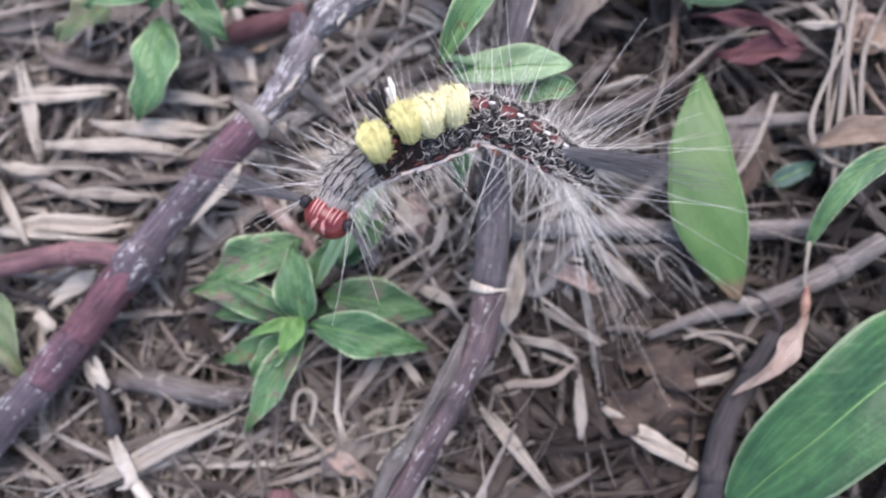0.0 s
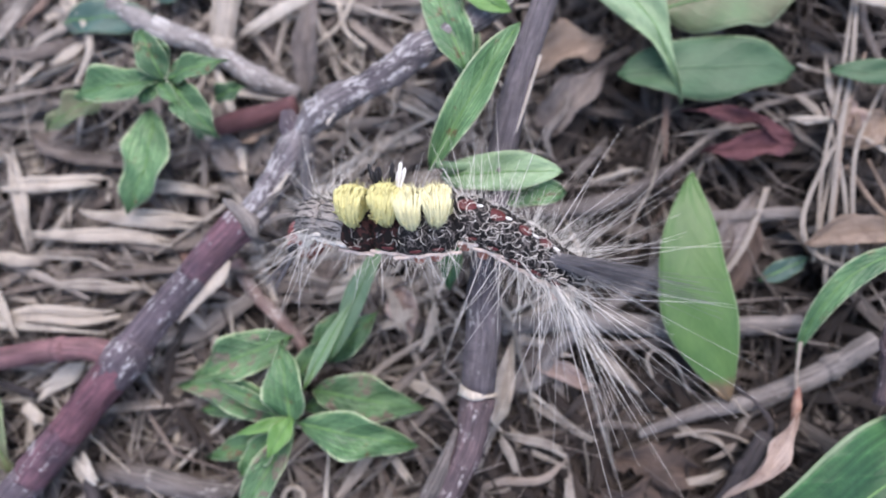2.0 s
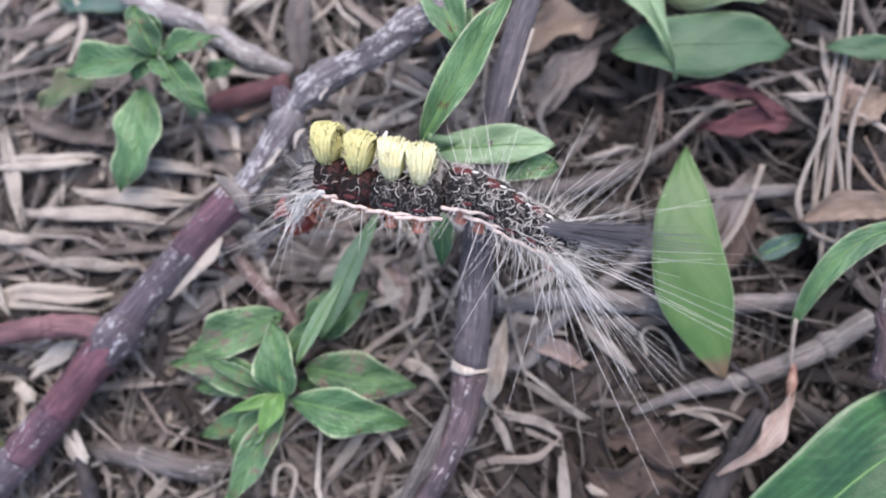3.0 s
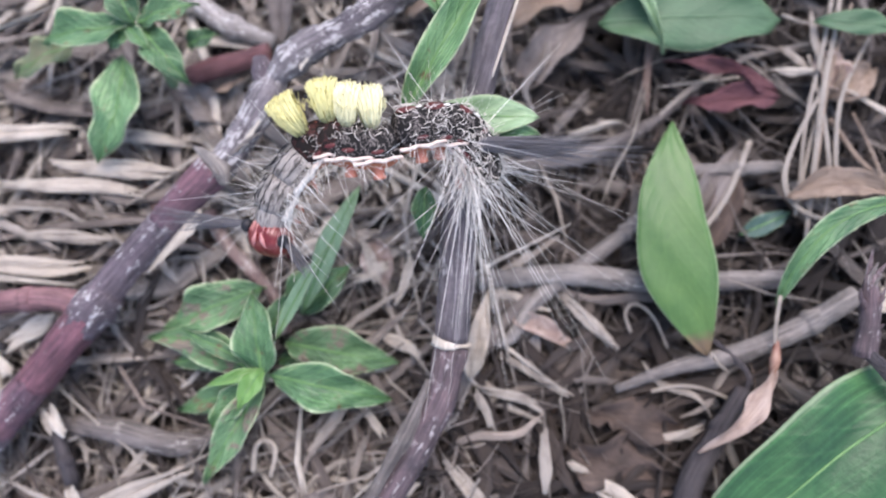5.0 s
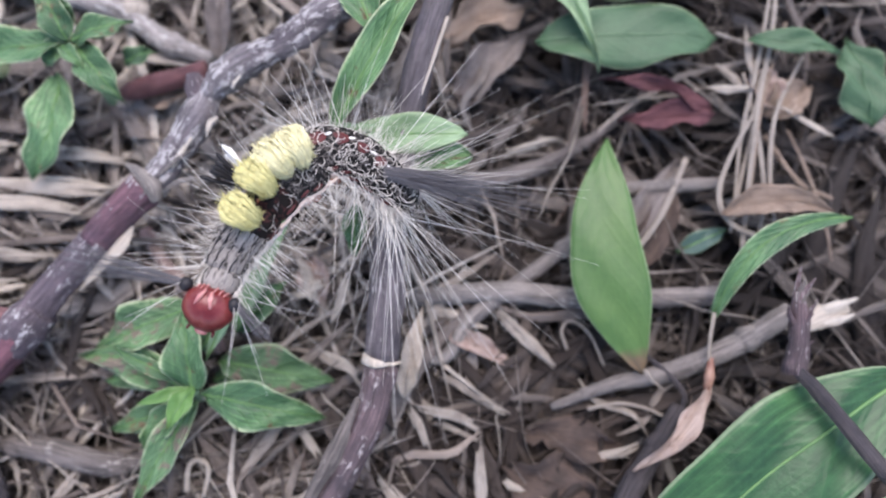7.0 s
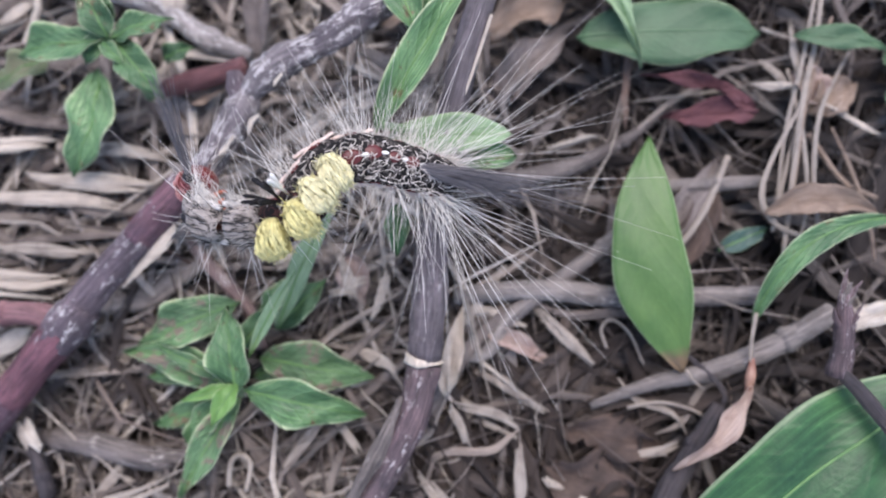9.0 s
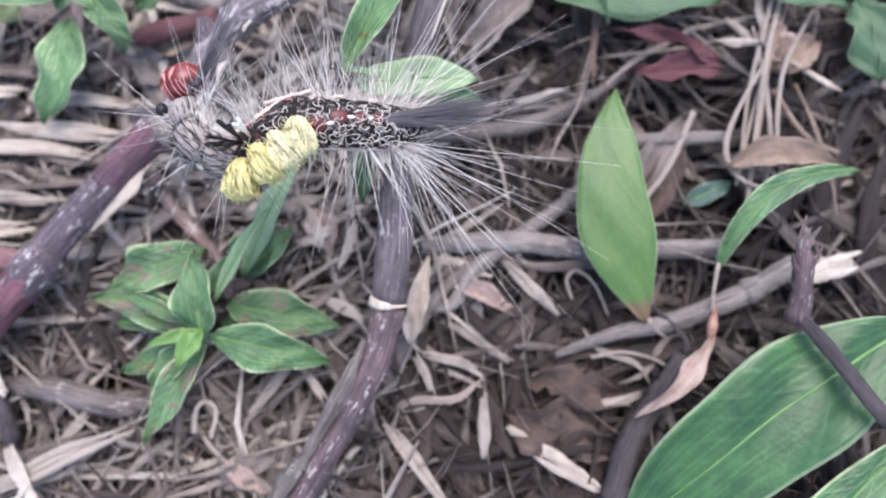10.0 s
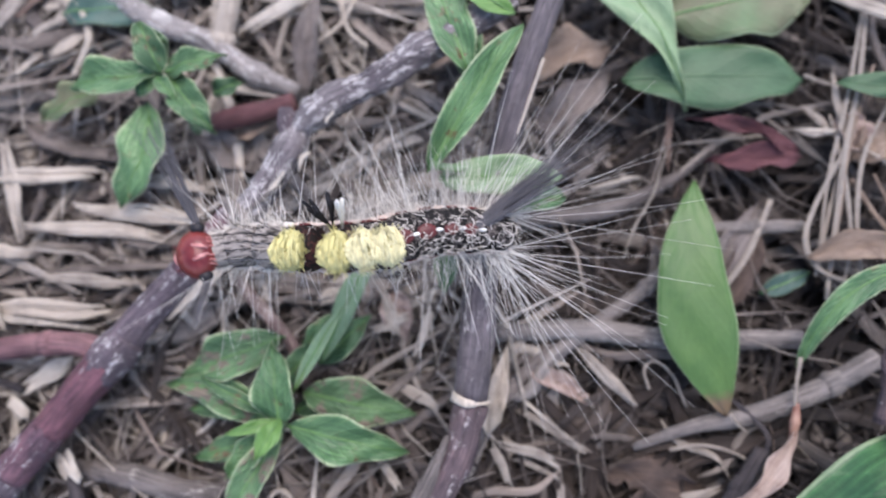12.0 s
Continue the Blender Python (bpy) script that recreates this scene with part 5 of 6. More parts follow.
def fan(count, sign, back, rise, axial, tall, lengths, radius, seed, at=(0, 0.21, 0.0), droop=0.08):
    """Hairs that spread evenly from one side of a segment: degrees backwards and upwards, and how far they splay."""
    r = np.random.default_rng(seed)
    share = (np.arange(count) + r.random(count)) / count
    other = r.permutation((np.arange(count) + r.random(count)) / count)
    az = np.radians(back + axial * (2 * share - 1))
    el = np.radians(rise + tall * (2 * other - 1))
    roots = [(at[0] + r.uniform(-0.14, 0.14), sign * at[1] * r.uniform(0.85, 1.05), at[2] + r.uniform(-0.1, 0.1)) for _ in range(count)]
    ways = [(-math.sin(p) * math.cos(q), sign * math.cos(p) * math.cos(q), math.sin(q)) for p, q in zip(az, el)]
    sizes = lengths[0] + (lengths[1] - lengths[0]) * r.random(count) ** 1.4
    return hairs(roots, ways, sizes, radius, droop, seed)


def ring_body(r0, length):
    """One body ring: a soft barrel, flattened below, drawn in at its ends."""
    verts, faces, uvs = [], [], []
    rings, sides = 10, 20
    for i in range(rings + 1):
        x = length * (i / rings - 0.5)
        e = abs(2 * x / length)
        r = r0 * (1 - 0.3 * e**2.4) * (1 if e < 0.999 else 0.55)
        for k in range(sides):
            a = TAU * k / sides
            y, z = r * math.cos(a), r * math.sin(a) * (1.0 if math.sin(a) > 0 else 0.85)
            lump = 1 + 0.05 * math.sin(5 * a + 2) * (1 - e)
            verts.append((x, y * lump, z * lump))
            uvs.append((i / rings, k / sides))
    for i in range(rings):
        for k in range(sides):
            j = (k + 1) % sides
            faces.append((i * sides + k, i * sides + j, (i + 1) * sides + j, (i + 1) * sides + k))
    return verts, faces, uvs


def loops(r0, count, seed):
    """Short curled pale hairs lying on the back."""
    r = np.random.default_rng(seed)
    out = []
    for _ in range(count):
        a, x = r.uniform(0.15, math.pi - 0.15), r.uniform(-0.15, 0.15)
        p = np.array([x, r0 * math.cos(a), r0 * math.sin(a)])
        nrm = np.array([0, math.cos(a), math.sin(a)])
        e1, e2 = np.array([1.0, 0, 0]), np.array([0, -math.sin(a), math.cos(a)])
        t0, span, rad = r.uniform(0, TAU), r.uniform(0.9, 2.6), r.uniform(0.035, 0.085)
        line = [p + nrm * (0.012 + 0.015 * math.sin(k / 6 * math.pi)) + rad * (math.cos(t0 + span * k / 6) * e1 + math.sin(t0 + span * k / 6) * e2) for k in range(7)]
        out.append(tube(line, [0.0044, 0.003], 4))
    return joined(*out)


def pelt(r0, count, seed, sizes=(0.14, 0.3)):
    """Hair combed forwards over the back."""
    r = np.random.default_rng(seed)
    roots, ways, lengths = [], [], []
    for _ in range(count):
        a, x = r.uniform(0.0, math.pi), r.uniform(-0.18, 0.1)
        roots.append((x, 0.97 * r0 * math.cos(a), 0.97 * r0 * math.sin(a)))
        ways.append((1.0, 0.45 * math.cos(a) + r.normal(0, 0.2), 0.35 * math.sin(a) + r.normal(0, 0.15)))
        lengths.append(r.uniform(*sizes))
    return hairs(roots, ways, lengths, 0.0045, 0.3, seed, 3)


def side_line(r0, length, sign, bold):
    lift, w = (-0.03, 0.04) if bold else (-0.08, 0.025)
    line = [(length * (i / 10 - 0.5) * 0.98, sign * (r0 * 0.96 + 0.007 * math.sin(i * 1.9)), lift + 0.009 * math.sin(i * 1.26)) for i in range(11)]
    return tube(line, [0.8 * w, w, 0.8 * w], 6, rough=0.5)


def brush(seed):
    """A clipped tuft: a dense core of standing hairs, splayed to the sides."""
    r = np.random.default_rng(seed)
    size = (0.14, 0.19, 0.215)
    v, f, u = ball((0, 0, 0), (0.12, 0.175, 0.2), 8, 16)
    core = ([(x * (1.0 + 0.9 * z), y * (1.1 - 0.9 * (y / 0.3) ** 2), 0.38 + z) for x, y, z in v], f, u)
    strands = []
    for _ in range(165):
        x, side = r.uniform(-0.14, 0.14), 1 if r.random() < 0.5 else -1
        lift, w = r.uniform(0.93, 1.15), r.uniform(0.007, 0.013)
        shrink = math.sqrt(max(0.1, 1 - (x / 0.2) ** 2))
        a0, a1 = r.uniform(1.7, 2.7), r.uniform(-0.3, 0.55)
        line = []
        for k in range(6):
            a = a0 + (a1 - a0) * k / 5
            line.append((x * (0.45 + 0.72 * k / 5) + r.normal(0, 0.005), side * lift * size[1] * shrink * (0.9 + 0.03 * k) * math.sin(a), 0.38 + lift * size[2] * (0.75 + 0.25 * shrink) * math.cos(a) + 0.02 * k / 5))
        strands.append(tube(line, [w * 0.7, w, w * 0.6], 4))
    roots, ways, lengths = [], [], []
    for _ in range(120):
        n = r.normal(size=3)
        n /= np.linalg.norm(n)
        n[2] = abs(n[2]) - 0.1
        roots.append((1.02 * size[0] * n[0], 1.0 * size[1] * n[1], 0.38 + size[2] * n[2]))
        ways.append((0.3 * n[0] + r.normal(0, 0.2), 0.7 * n[1] + r.normal(0, 0.2), 0.6))
        lengths.append(r.uniform(0.05, 0.12))
    tips = joined(*strands, hairs(roots, ways, lengths, 0.006, 0.2, seed, 2, tip=0.6))
    return core, tips


def pencil(count, size, r0, r1, radius, seed):
    """A narrow bundle of long hairs along +x."""
    r = np.random.default_rng(seed)
    roots, ways, sizes = [], [], []
    for _ in range(count):
        a, q = r.uniform(0, TAU), math.sqrt(r.random())
        roots.append((0, r0 * q * math.cos(a), r0 * q * math.sin(a)))
        ways.append((size, (r1 - r0) * q * math.cos(a) + r.normal(0, 0.02), (r1 - r0) * q * math.sin(a) + r.normal(0, 0.02)))
        sizes.append(size * r.uniform(0.6, 1.0))
    return hairs(roots, ways, sizes, radius, 0.05, seed, 4, tip=0.4)


def clubs(count, size, splay, seed):
    """A short plume along +x of hairs that swell into clubs."""
    r = np.random.default_rng(seed)
    out = []
    for _ in range(count):
        a, q = r.uniform(0, TAU), math.sqrt(r.random())
        y, z, n = splay * q * math.cos(a), splay * q * math.sin(a), size * r.uniform(0.75, 1.0)
        line = [(n * u, y * u, z * u + 0.03 * u * u) for u in (0, 0.35, 0.6, 0.8, 0.93, 1.0)]
        out.append(tube(line, [0.008, 0.01, 0.016, 0.024, 0.022, 0.005], 6, 0.8, 0.2, seed))
    return joined(*out)


def placed(data, m):
    v, f, u = data
    return [tuple(m @ Vector(p)) for p in v], f, u


def aim(at, way):
    """A matrix that lays +x along way, at a place."""
    return Matrix.Translation(at) @ Vector(way).to_track_quat("X", "Z").to_matrix().to_4x4()


caterpillar = thing("caterpillar", (0.65, 0.31, 1.50), "hairy red-headed caterpillar with four yellow tufts, clinging to a stem", "caterpillar")
LOCAL = (0, 0, 0)
RADII = [0.185, 0.218, 0.236, 0.25, 0.255, 0.255, 0.255, 0.255, 0.255, 0.25, 0.24, 0.215, 0.17]
SEGMENTS = []


def body_part(name, data, mat, parent, label="", kind=""):
    ob = new(name, mesh_of(name, data, mat))
    ob.parent = parent
    ORIGIN[ob] = LOCAL
    return tagged(ob, label, kind=kind)


for s, r0 in enumerate(RADII):
    thorax, tufted = s < 3, 3 <= s <= 6
    length = 0.3 if s in (0, 12) else 0.5 if s > 4 else 0.42
    skin = SKIN_STRIPED if thorax else SKIN_BLACK if s in (3, 4) else SKIN_DARK
    seg = body_part("segment", ring_body(r0, length), skin, caterpillar,
                    "grey black-striped thorax segment" if thorax else "dark abdominal segment with pale curls")
    SEGMENTS.append(seg)
    for sign in (1, -1):
        body_part("side_line", side_line(r0, length, sign, thorax), LINE_WHITE if thorax else LINE_CREAM, seg, "wavy cream side line")
        if 3 <= s < 12:
            body_part("wart", ball((0.0, sign * r0 * 0.98, 0.01), (0.07, 0.02, 0.028)), WART_RED, seg, "dark red wart")
        if thorax:
            leg = tube(smooth_line([(0.02, sign * 0.09, -0.14), (0.05, sign * 0.13, -0.24), (0.09, sign * 0.1, -0.31)], 3), [0.035, 0.022, 0.008], 7)
            body_part("leg", leg, LEG_RED, seg, "short red jointed leg")
        if s in (5, 6, 7, 8, 12):
            leg = tube(smooth_line([(0, sign * 0.09, -0.13), (0, sign * 0.11, -0.24), (0, sign * 0.12, -0.3)], 3), [0.065, 0.055, 0.07], 9)
            body_part("proleg", leg, LEG_RED, seg, "stubby reddish proleg")
    # hair
    if s == 0:
        for sign in (1, -1):
            body_part("long_hair", fan(9, sign, -35, 8, 35, 35, (0.4, 1.2), 0.0045, 100 + s + sign), HAIR_WHITE, seg, kind="stuff")
            body_part("short_hair", fan(30, sign, -25, 5, 45, 45, (0.1, 0.4), 0.0024, 120 + sign), HAIR_PALE, seg, kind="stuff")
        body_part("wart", ball((0.17, 0.255, 0.1), (0.075, 0.07, 0.07)), HAIR_BLACK, seg, "black wart behind the head")
        body_part("wart", ball((0.17, -0.255, 0.1), (0.075, 0.07, 0.07)), HAIR_BLACK, seg, "black wart behind the head")
        body_part("hair_pencil", placed(pencil(34, 1.25, 0.03, 0.13, 0.006, 131), aim((0.15, -0.24, 0.08), (0.25, -1.0, 0.3))), HAIR_DARK, seg, "long black hair pencil beside the head", "stuff")
        body_part("hair_pencil", placed(pencil(24, 0.6, 0.03, 0.09, 0.006, 132), aim((0.15, 0.24, 0.08), (0.4, 0.9, 0.25))), HAIR_DARK, seg, "short black hair pencil beside the head", "stuff")
    elif thorax:
        for sign in (1, -1):
            body_part("long_hair", fan(9 if sign < 0 else 7, sign, -10, 5, 28, 32, (0.4, 1.3 if sign < 0 else 1.0), 0.0045, 200 + 10 * s + sign), HAIR_WHITE, seg, kind="stuff")
            body_part("short_hair", fan(30, sign, -8, 3, 45, 42, (0.1, 0.42), 0.0024, 240 + 10 * s + sign), HAIR_PALE, seg, kind="stuff")
        for y in (-0.125, -0.04, 0.04, 0.125):
            rise = math.sqrt(r0 * r0 - y * y)
            line = [(length * (i / 8 - 0.5) * 0.9, y + 0.008 * math.sin(2.3 * i + 30 * y + s), rise * (1 - 0.12 * (i / 4 - 1) ** 2) + 0.004) for i in range(9)]
            body_part("dorsal_stripe", tube(line, [0.004, 0.009, 0.005, 0.01, 0.004], 5, 0.6, 0.3, 261 + s), HAIR_BLACK, seg, "dark broken stripe along the back")
        body_part("combed_hair", pelt(r0, 10, 270 + s), HAIR_GREY, seg, kind="stuff")
        body_part("combed_hair", pelt(r0, 20, 280 + s), HAIR_BLACK, seg, kind="stuff")
        for sign in (1, -1):
            body_part("side_fringe", fan(14 if sign > 0 else 44, sign, -25, -8 if sign > 0 else 8, 35, 30, (0.06, 0.15 if sign > 0 else 0.22), 0.0045, 290 + 2 * s + sign, (0, 0.25, -0.05)), HAIR_WHITE, seg, "white hair fringe", "stuff")
    elif tufted:
        core, tips = brush(300 + s)
        tuft = body_part("hair_tuft", core, HAIR_OCHRE, seg, "dense clipped yellow hair tuft" if s < 6 else "pale cream-yellow hair tuft")
        body_part("tuft_hair", tips, HAIR_YELLOW if s < 5 else HAIR_CREAM, tuft, kind="stuff")
        for sign in (1, -1):
            body_part("long_hair", fan(10 if sign < 0 else 5, sign, 5, -5, 22, 32, (0.4, 1.1 if sign < 0 else 0.65), 0.0045, 320 + 10 * s + sign, (0, 0.2, -0.1)), HAIR_WHITE, seg, kind="stuff")
            body_part("short_hair", fan(34 if sign < 0 else 16, sign, 0, -10, 40, 40, (0.1, 0.45), 0.0028, 330 + 10 * s + sign, (0, 0.2, -0.12)), HAIR_WHITE, seg, kind="stuff")
        body_part("curled_hair", loops(r0, 24, 340 + s), HAIR_CURL if s > 4 else HAIR_GREY, seg, kind="stuff")
        if s == 4:
            body_part("hair_pencil", placed(clubs(12, 0.48, 0.16, 351), aim((0.1, -0.19, 0.14), (0.2, -1.0, 0.7))), HAIR_BLACK, seg, "short black plume of hair", "stuff")
            body_part("hair_pencil", placed(clubs(3, 0.5, 0.06, 352), aim((0.0, -0.19, 0.15), (-0.12, -1.0, 0.78))), SPOT_WHITE, seg, "short white plume of hair", "stuff")
            body_part("wart", ball((0.14, 0.03, 0.2), (0.03, 0.03, 0.03)), LEG_RED, seg, "tiny orange wart between the tufts")
    else:
        body_part("curled_hair", loops(r0, 40, 360 + s), HAIR_CURL, seg, kind="stuff")
        if s < 11:
            size = (0.11, 0.085, 0.026) if s < 9 else (0.08, 0.065, 0.024)
            body_part("dorsal_spot", ball((0.07, 0, r0 * 0.955), size), WART_RED, seg, "dark red spot on the back")
            body_part("white_mark", ball((-0.06, 0, r0 * 0.975), (0.046, 0.022, 0.014), 4, 4), SPOT_WHITE, seg, "small white diamond mark")
        k = s - 7
        back, splay = (-8, -2, 4, 14, 36, 66)[k], (20, 22, 24, 30, 38, 48)[k]
        reach = (1.35, 1.45, 1.5, 1.6, 1.9, 2.6)[k]
        for sign in (1, -1):
            thin = (0.3, 0.3, 0.5, 0.8, 1.0, 1.0)[k] if sign > 0 else 1.0
            body_part("long_hair", fan(int(thin * (10, 10, 10, 12, 16, 22)[k]), sign, back, 0, splay, 40, (0.55, reach), 0.0045, 400 + 10 * s + sign, (0, 0.2, -0.06), 0.05), HAIR_WHITE, seg, kind="stuff")
            body_part("medium_hair", fan(int(8 * thin), sign, back, -5, splay + 12, 44, (0.25, 0.85), 0.0034, 450 + 10 * s + sign, (0, 0.2, -0.06)), HAIR_WHITE, seg, kind="stuff")
            body_part("short_hair", fan(int(thin * (64, 64, 64, 74, 90, 110)[k]), sign, back, -5, splay + 22, 52, (0.12, 0.6 if sign > 0 else 0.85), 0.0017, 500 + 10 * s + sign, (0, 0.2, -0.08)), HAIR_WHITE, seg, kind="stuff")
        if k > 3:
            for sign in (1, -1):
                body_part("stray_hair", fan(6 if sign > 0 else 3, sign, (0, 0, 0, 0, 40, 62)[k], 4, 30, 26, (1.8, 2.7), 0.0036, 580 + 2 * s + sign, (0, 0.18, 0.0), 0.04), HAIR_WHITE, seg, "long stray white hair", "stuff")

tail_pencil = body_part("hair_pencil", joined(pencil(190, 1.2, 0.06, 0.16, 0.0055, 600), pencil(36, 1.9, 0.05, 0.16, 0.0035, 601)), HAIR_DARK, caterpillar, "long dark grey hair pencil at the tail", "stuff")


def head_capsule():
    """Two rounded lobes with a shallow seam."""
    v, f, u = ball(LOCAL, (0.215, 0.262, 0.25), 16, 24)
    out = []
    for x, y, z in v:
        seam = 0.018 * math.exp(-((y / 0.03) ** 2)) * (1 if z > -0.05 else 0.3)
        k = 1 - seam / 0.22
        out.append((x * k * (0.92 if x < 0 else 1.0), y * k * (1 - 0.18 * max(0.0, -z / 0.22)), z * k))
    return out, f, u


head = body_part("head", head_capsule(), HEAD_RED, caterpillar, "glossy orange-red round head")


def on_head(y, a):
    """A place on the capsule: a runs from the neck over the crown to the face."""
    c = math.sqrt(max(0.0, 1 - (y / 0.262) ** 2))
    return (-0.217 * c * math.cos(a), y * 1.0, 0.253 * c * math.sin(a))


for y in (-0.15, -0.105, -0.05, 0.05, 0.105, 0.15):
    line = [on_head(y * (1 - 0.1 * k / 6), 0.25 + 1.4 * k / 6 - abs(y) * 0.8) for k in range(7)]
    body_part("head_stripe", tube(line, [0.009, 0.013, 0.006], 6, 0.5), PINK, head, "pale pink stripe on the crown")
for sign in (1, -1):
    line = [on_head(sign * (0.03 + 0.05 * k / 6), 1.6 + 0.75 * k / 6) for k in range(7)]
    body_part("face_mark", tube(line, [0.01, 0.027, 0.01], 6, 0.6), PINK, head, "pale mark on the face")
    body_part("antenna", tube([(0.13, sign * 0.12, -0.15), (0.16, sign * 0.13, -0.17), (0.18, sign * 0.13, -0.18)], [0.02, 0.01], 6), WART_RED, head)
body_part("mouthpart", ball((0.13, 0, -0.19), (0.05, 0.07, 0.03)), PINK, head, "pale mouthparts")


# ---- how the caterpillar moves ----
def spine(t, roll, pitch, h, c2, a1, a2, a3, a4, a5, a7, a9, tail):
    """Centres along the body at one time; roll of the back at front, tufts and rear; pitch of the face; tip of the tail pencil."""
    return t, roll, pitch, [np.array(p) for p in (h, c2, a1, a2, a3, a4, a5, a7, a9)], np.array(tail)


def frame_of(place, ahead, back_way):
    x = Vector(ahead).normalized()
    y = Vector(back_way).cross(x).normalized()
    z = x.cross(y)
    m = Matrix((x, y, z)).transposed().to_4x4()
    base = Vector(ORIGIN[caterpillar])
    m.translation = (Vector(place) - base) * CM
    return m


def body_poses(row):
    """The pose of the head, of each segment and of the tail pencil."""
    t, roll, pitch, pts, tail = row
    keys = [0, 2, 4, 5, 6, 7, 8, 10, 12]
    line = smooth_line(pts, 20)
    stations = np.r_[np.concatenate([np.linspace(a, b, 21)[:-1] for a, b in zip(keys, keys[1:])]), 12]
    where = np.array([[np.interp(k, stations, line[:, c]) for c in range(3)] for k in np.linspace(0, 12, 49)])

    def at(k):
        return np.array([np.interp(k, np.linspace(0, 12, 49), where[:, c]) for c in range(3)])

    poses = []
    for s in range(13):
        k = s + 1 if s < 12 else 12.8
        place = at(min(k, 12)) if s < 12 else at(12) + (at(12) - at(11.3)) * 0.9
        wide = 1.0 if s < 3 else 1.6
        f = at(max(min(k, 12) - wide, 0)) - at(min(min(k, 12) + wide, 12))
        flat = np.array([f[0], f[1], 0]) / (np.hypot(f[0], f[1]) + 1e-6)
        a = radians(np.interp(k, [1, 4, 5, 7, 9, 12], [roll[0], roll[1], roll[2], roll[2], roll[3], roll[3]]))
        n = np.array([flat[1], -flat[0], 0])
        poses.append(frame_of(place, f, math.cos(a) * np.array([0, 0, 1.0]) + math.sin(a) * n))
    f = at(0) - at(1.6)
    flat = np.array([f[0], f[1], 0]) / (np.hypot(f[0], f[1]) + 1e-6)
    p, a = radians(pitch), radians(roll[0])
    n = np.array([flat[1], -flat[0], 0])
    crown = -math.sin(p) * flat + math.cos(p) * np.array([0, 0, 1.0])
    head_pose = frame_of(at(0), math.cos(p) * flat + math.sin(p) * np.array([0, 0, 1.0]), math.cos(a) * crown + math.sin(a) * n)
    root = at(11.2) + np.array([0, 0, 0.17])
    return t, head_pose, poses, frame_of(root, tail - root, (0, 0, 1))


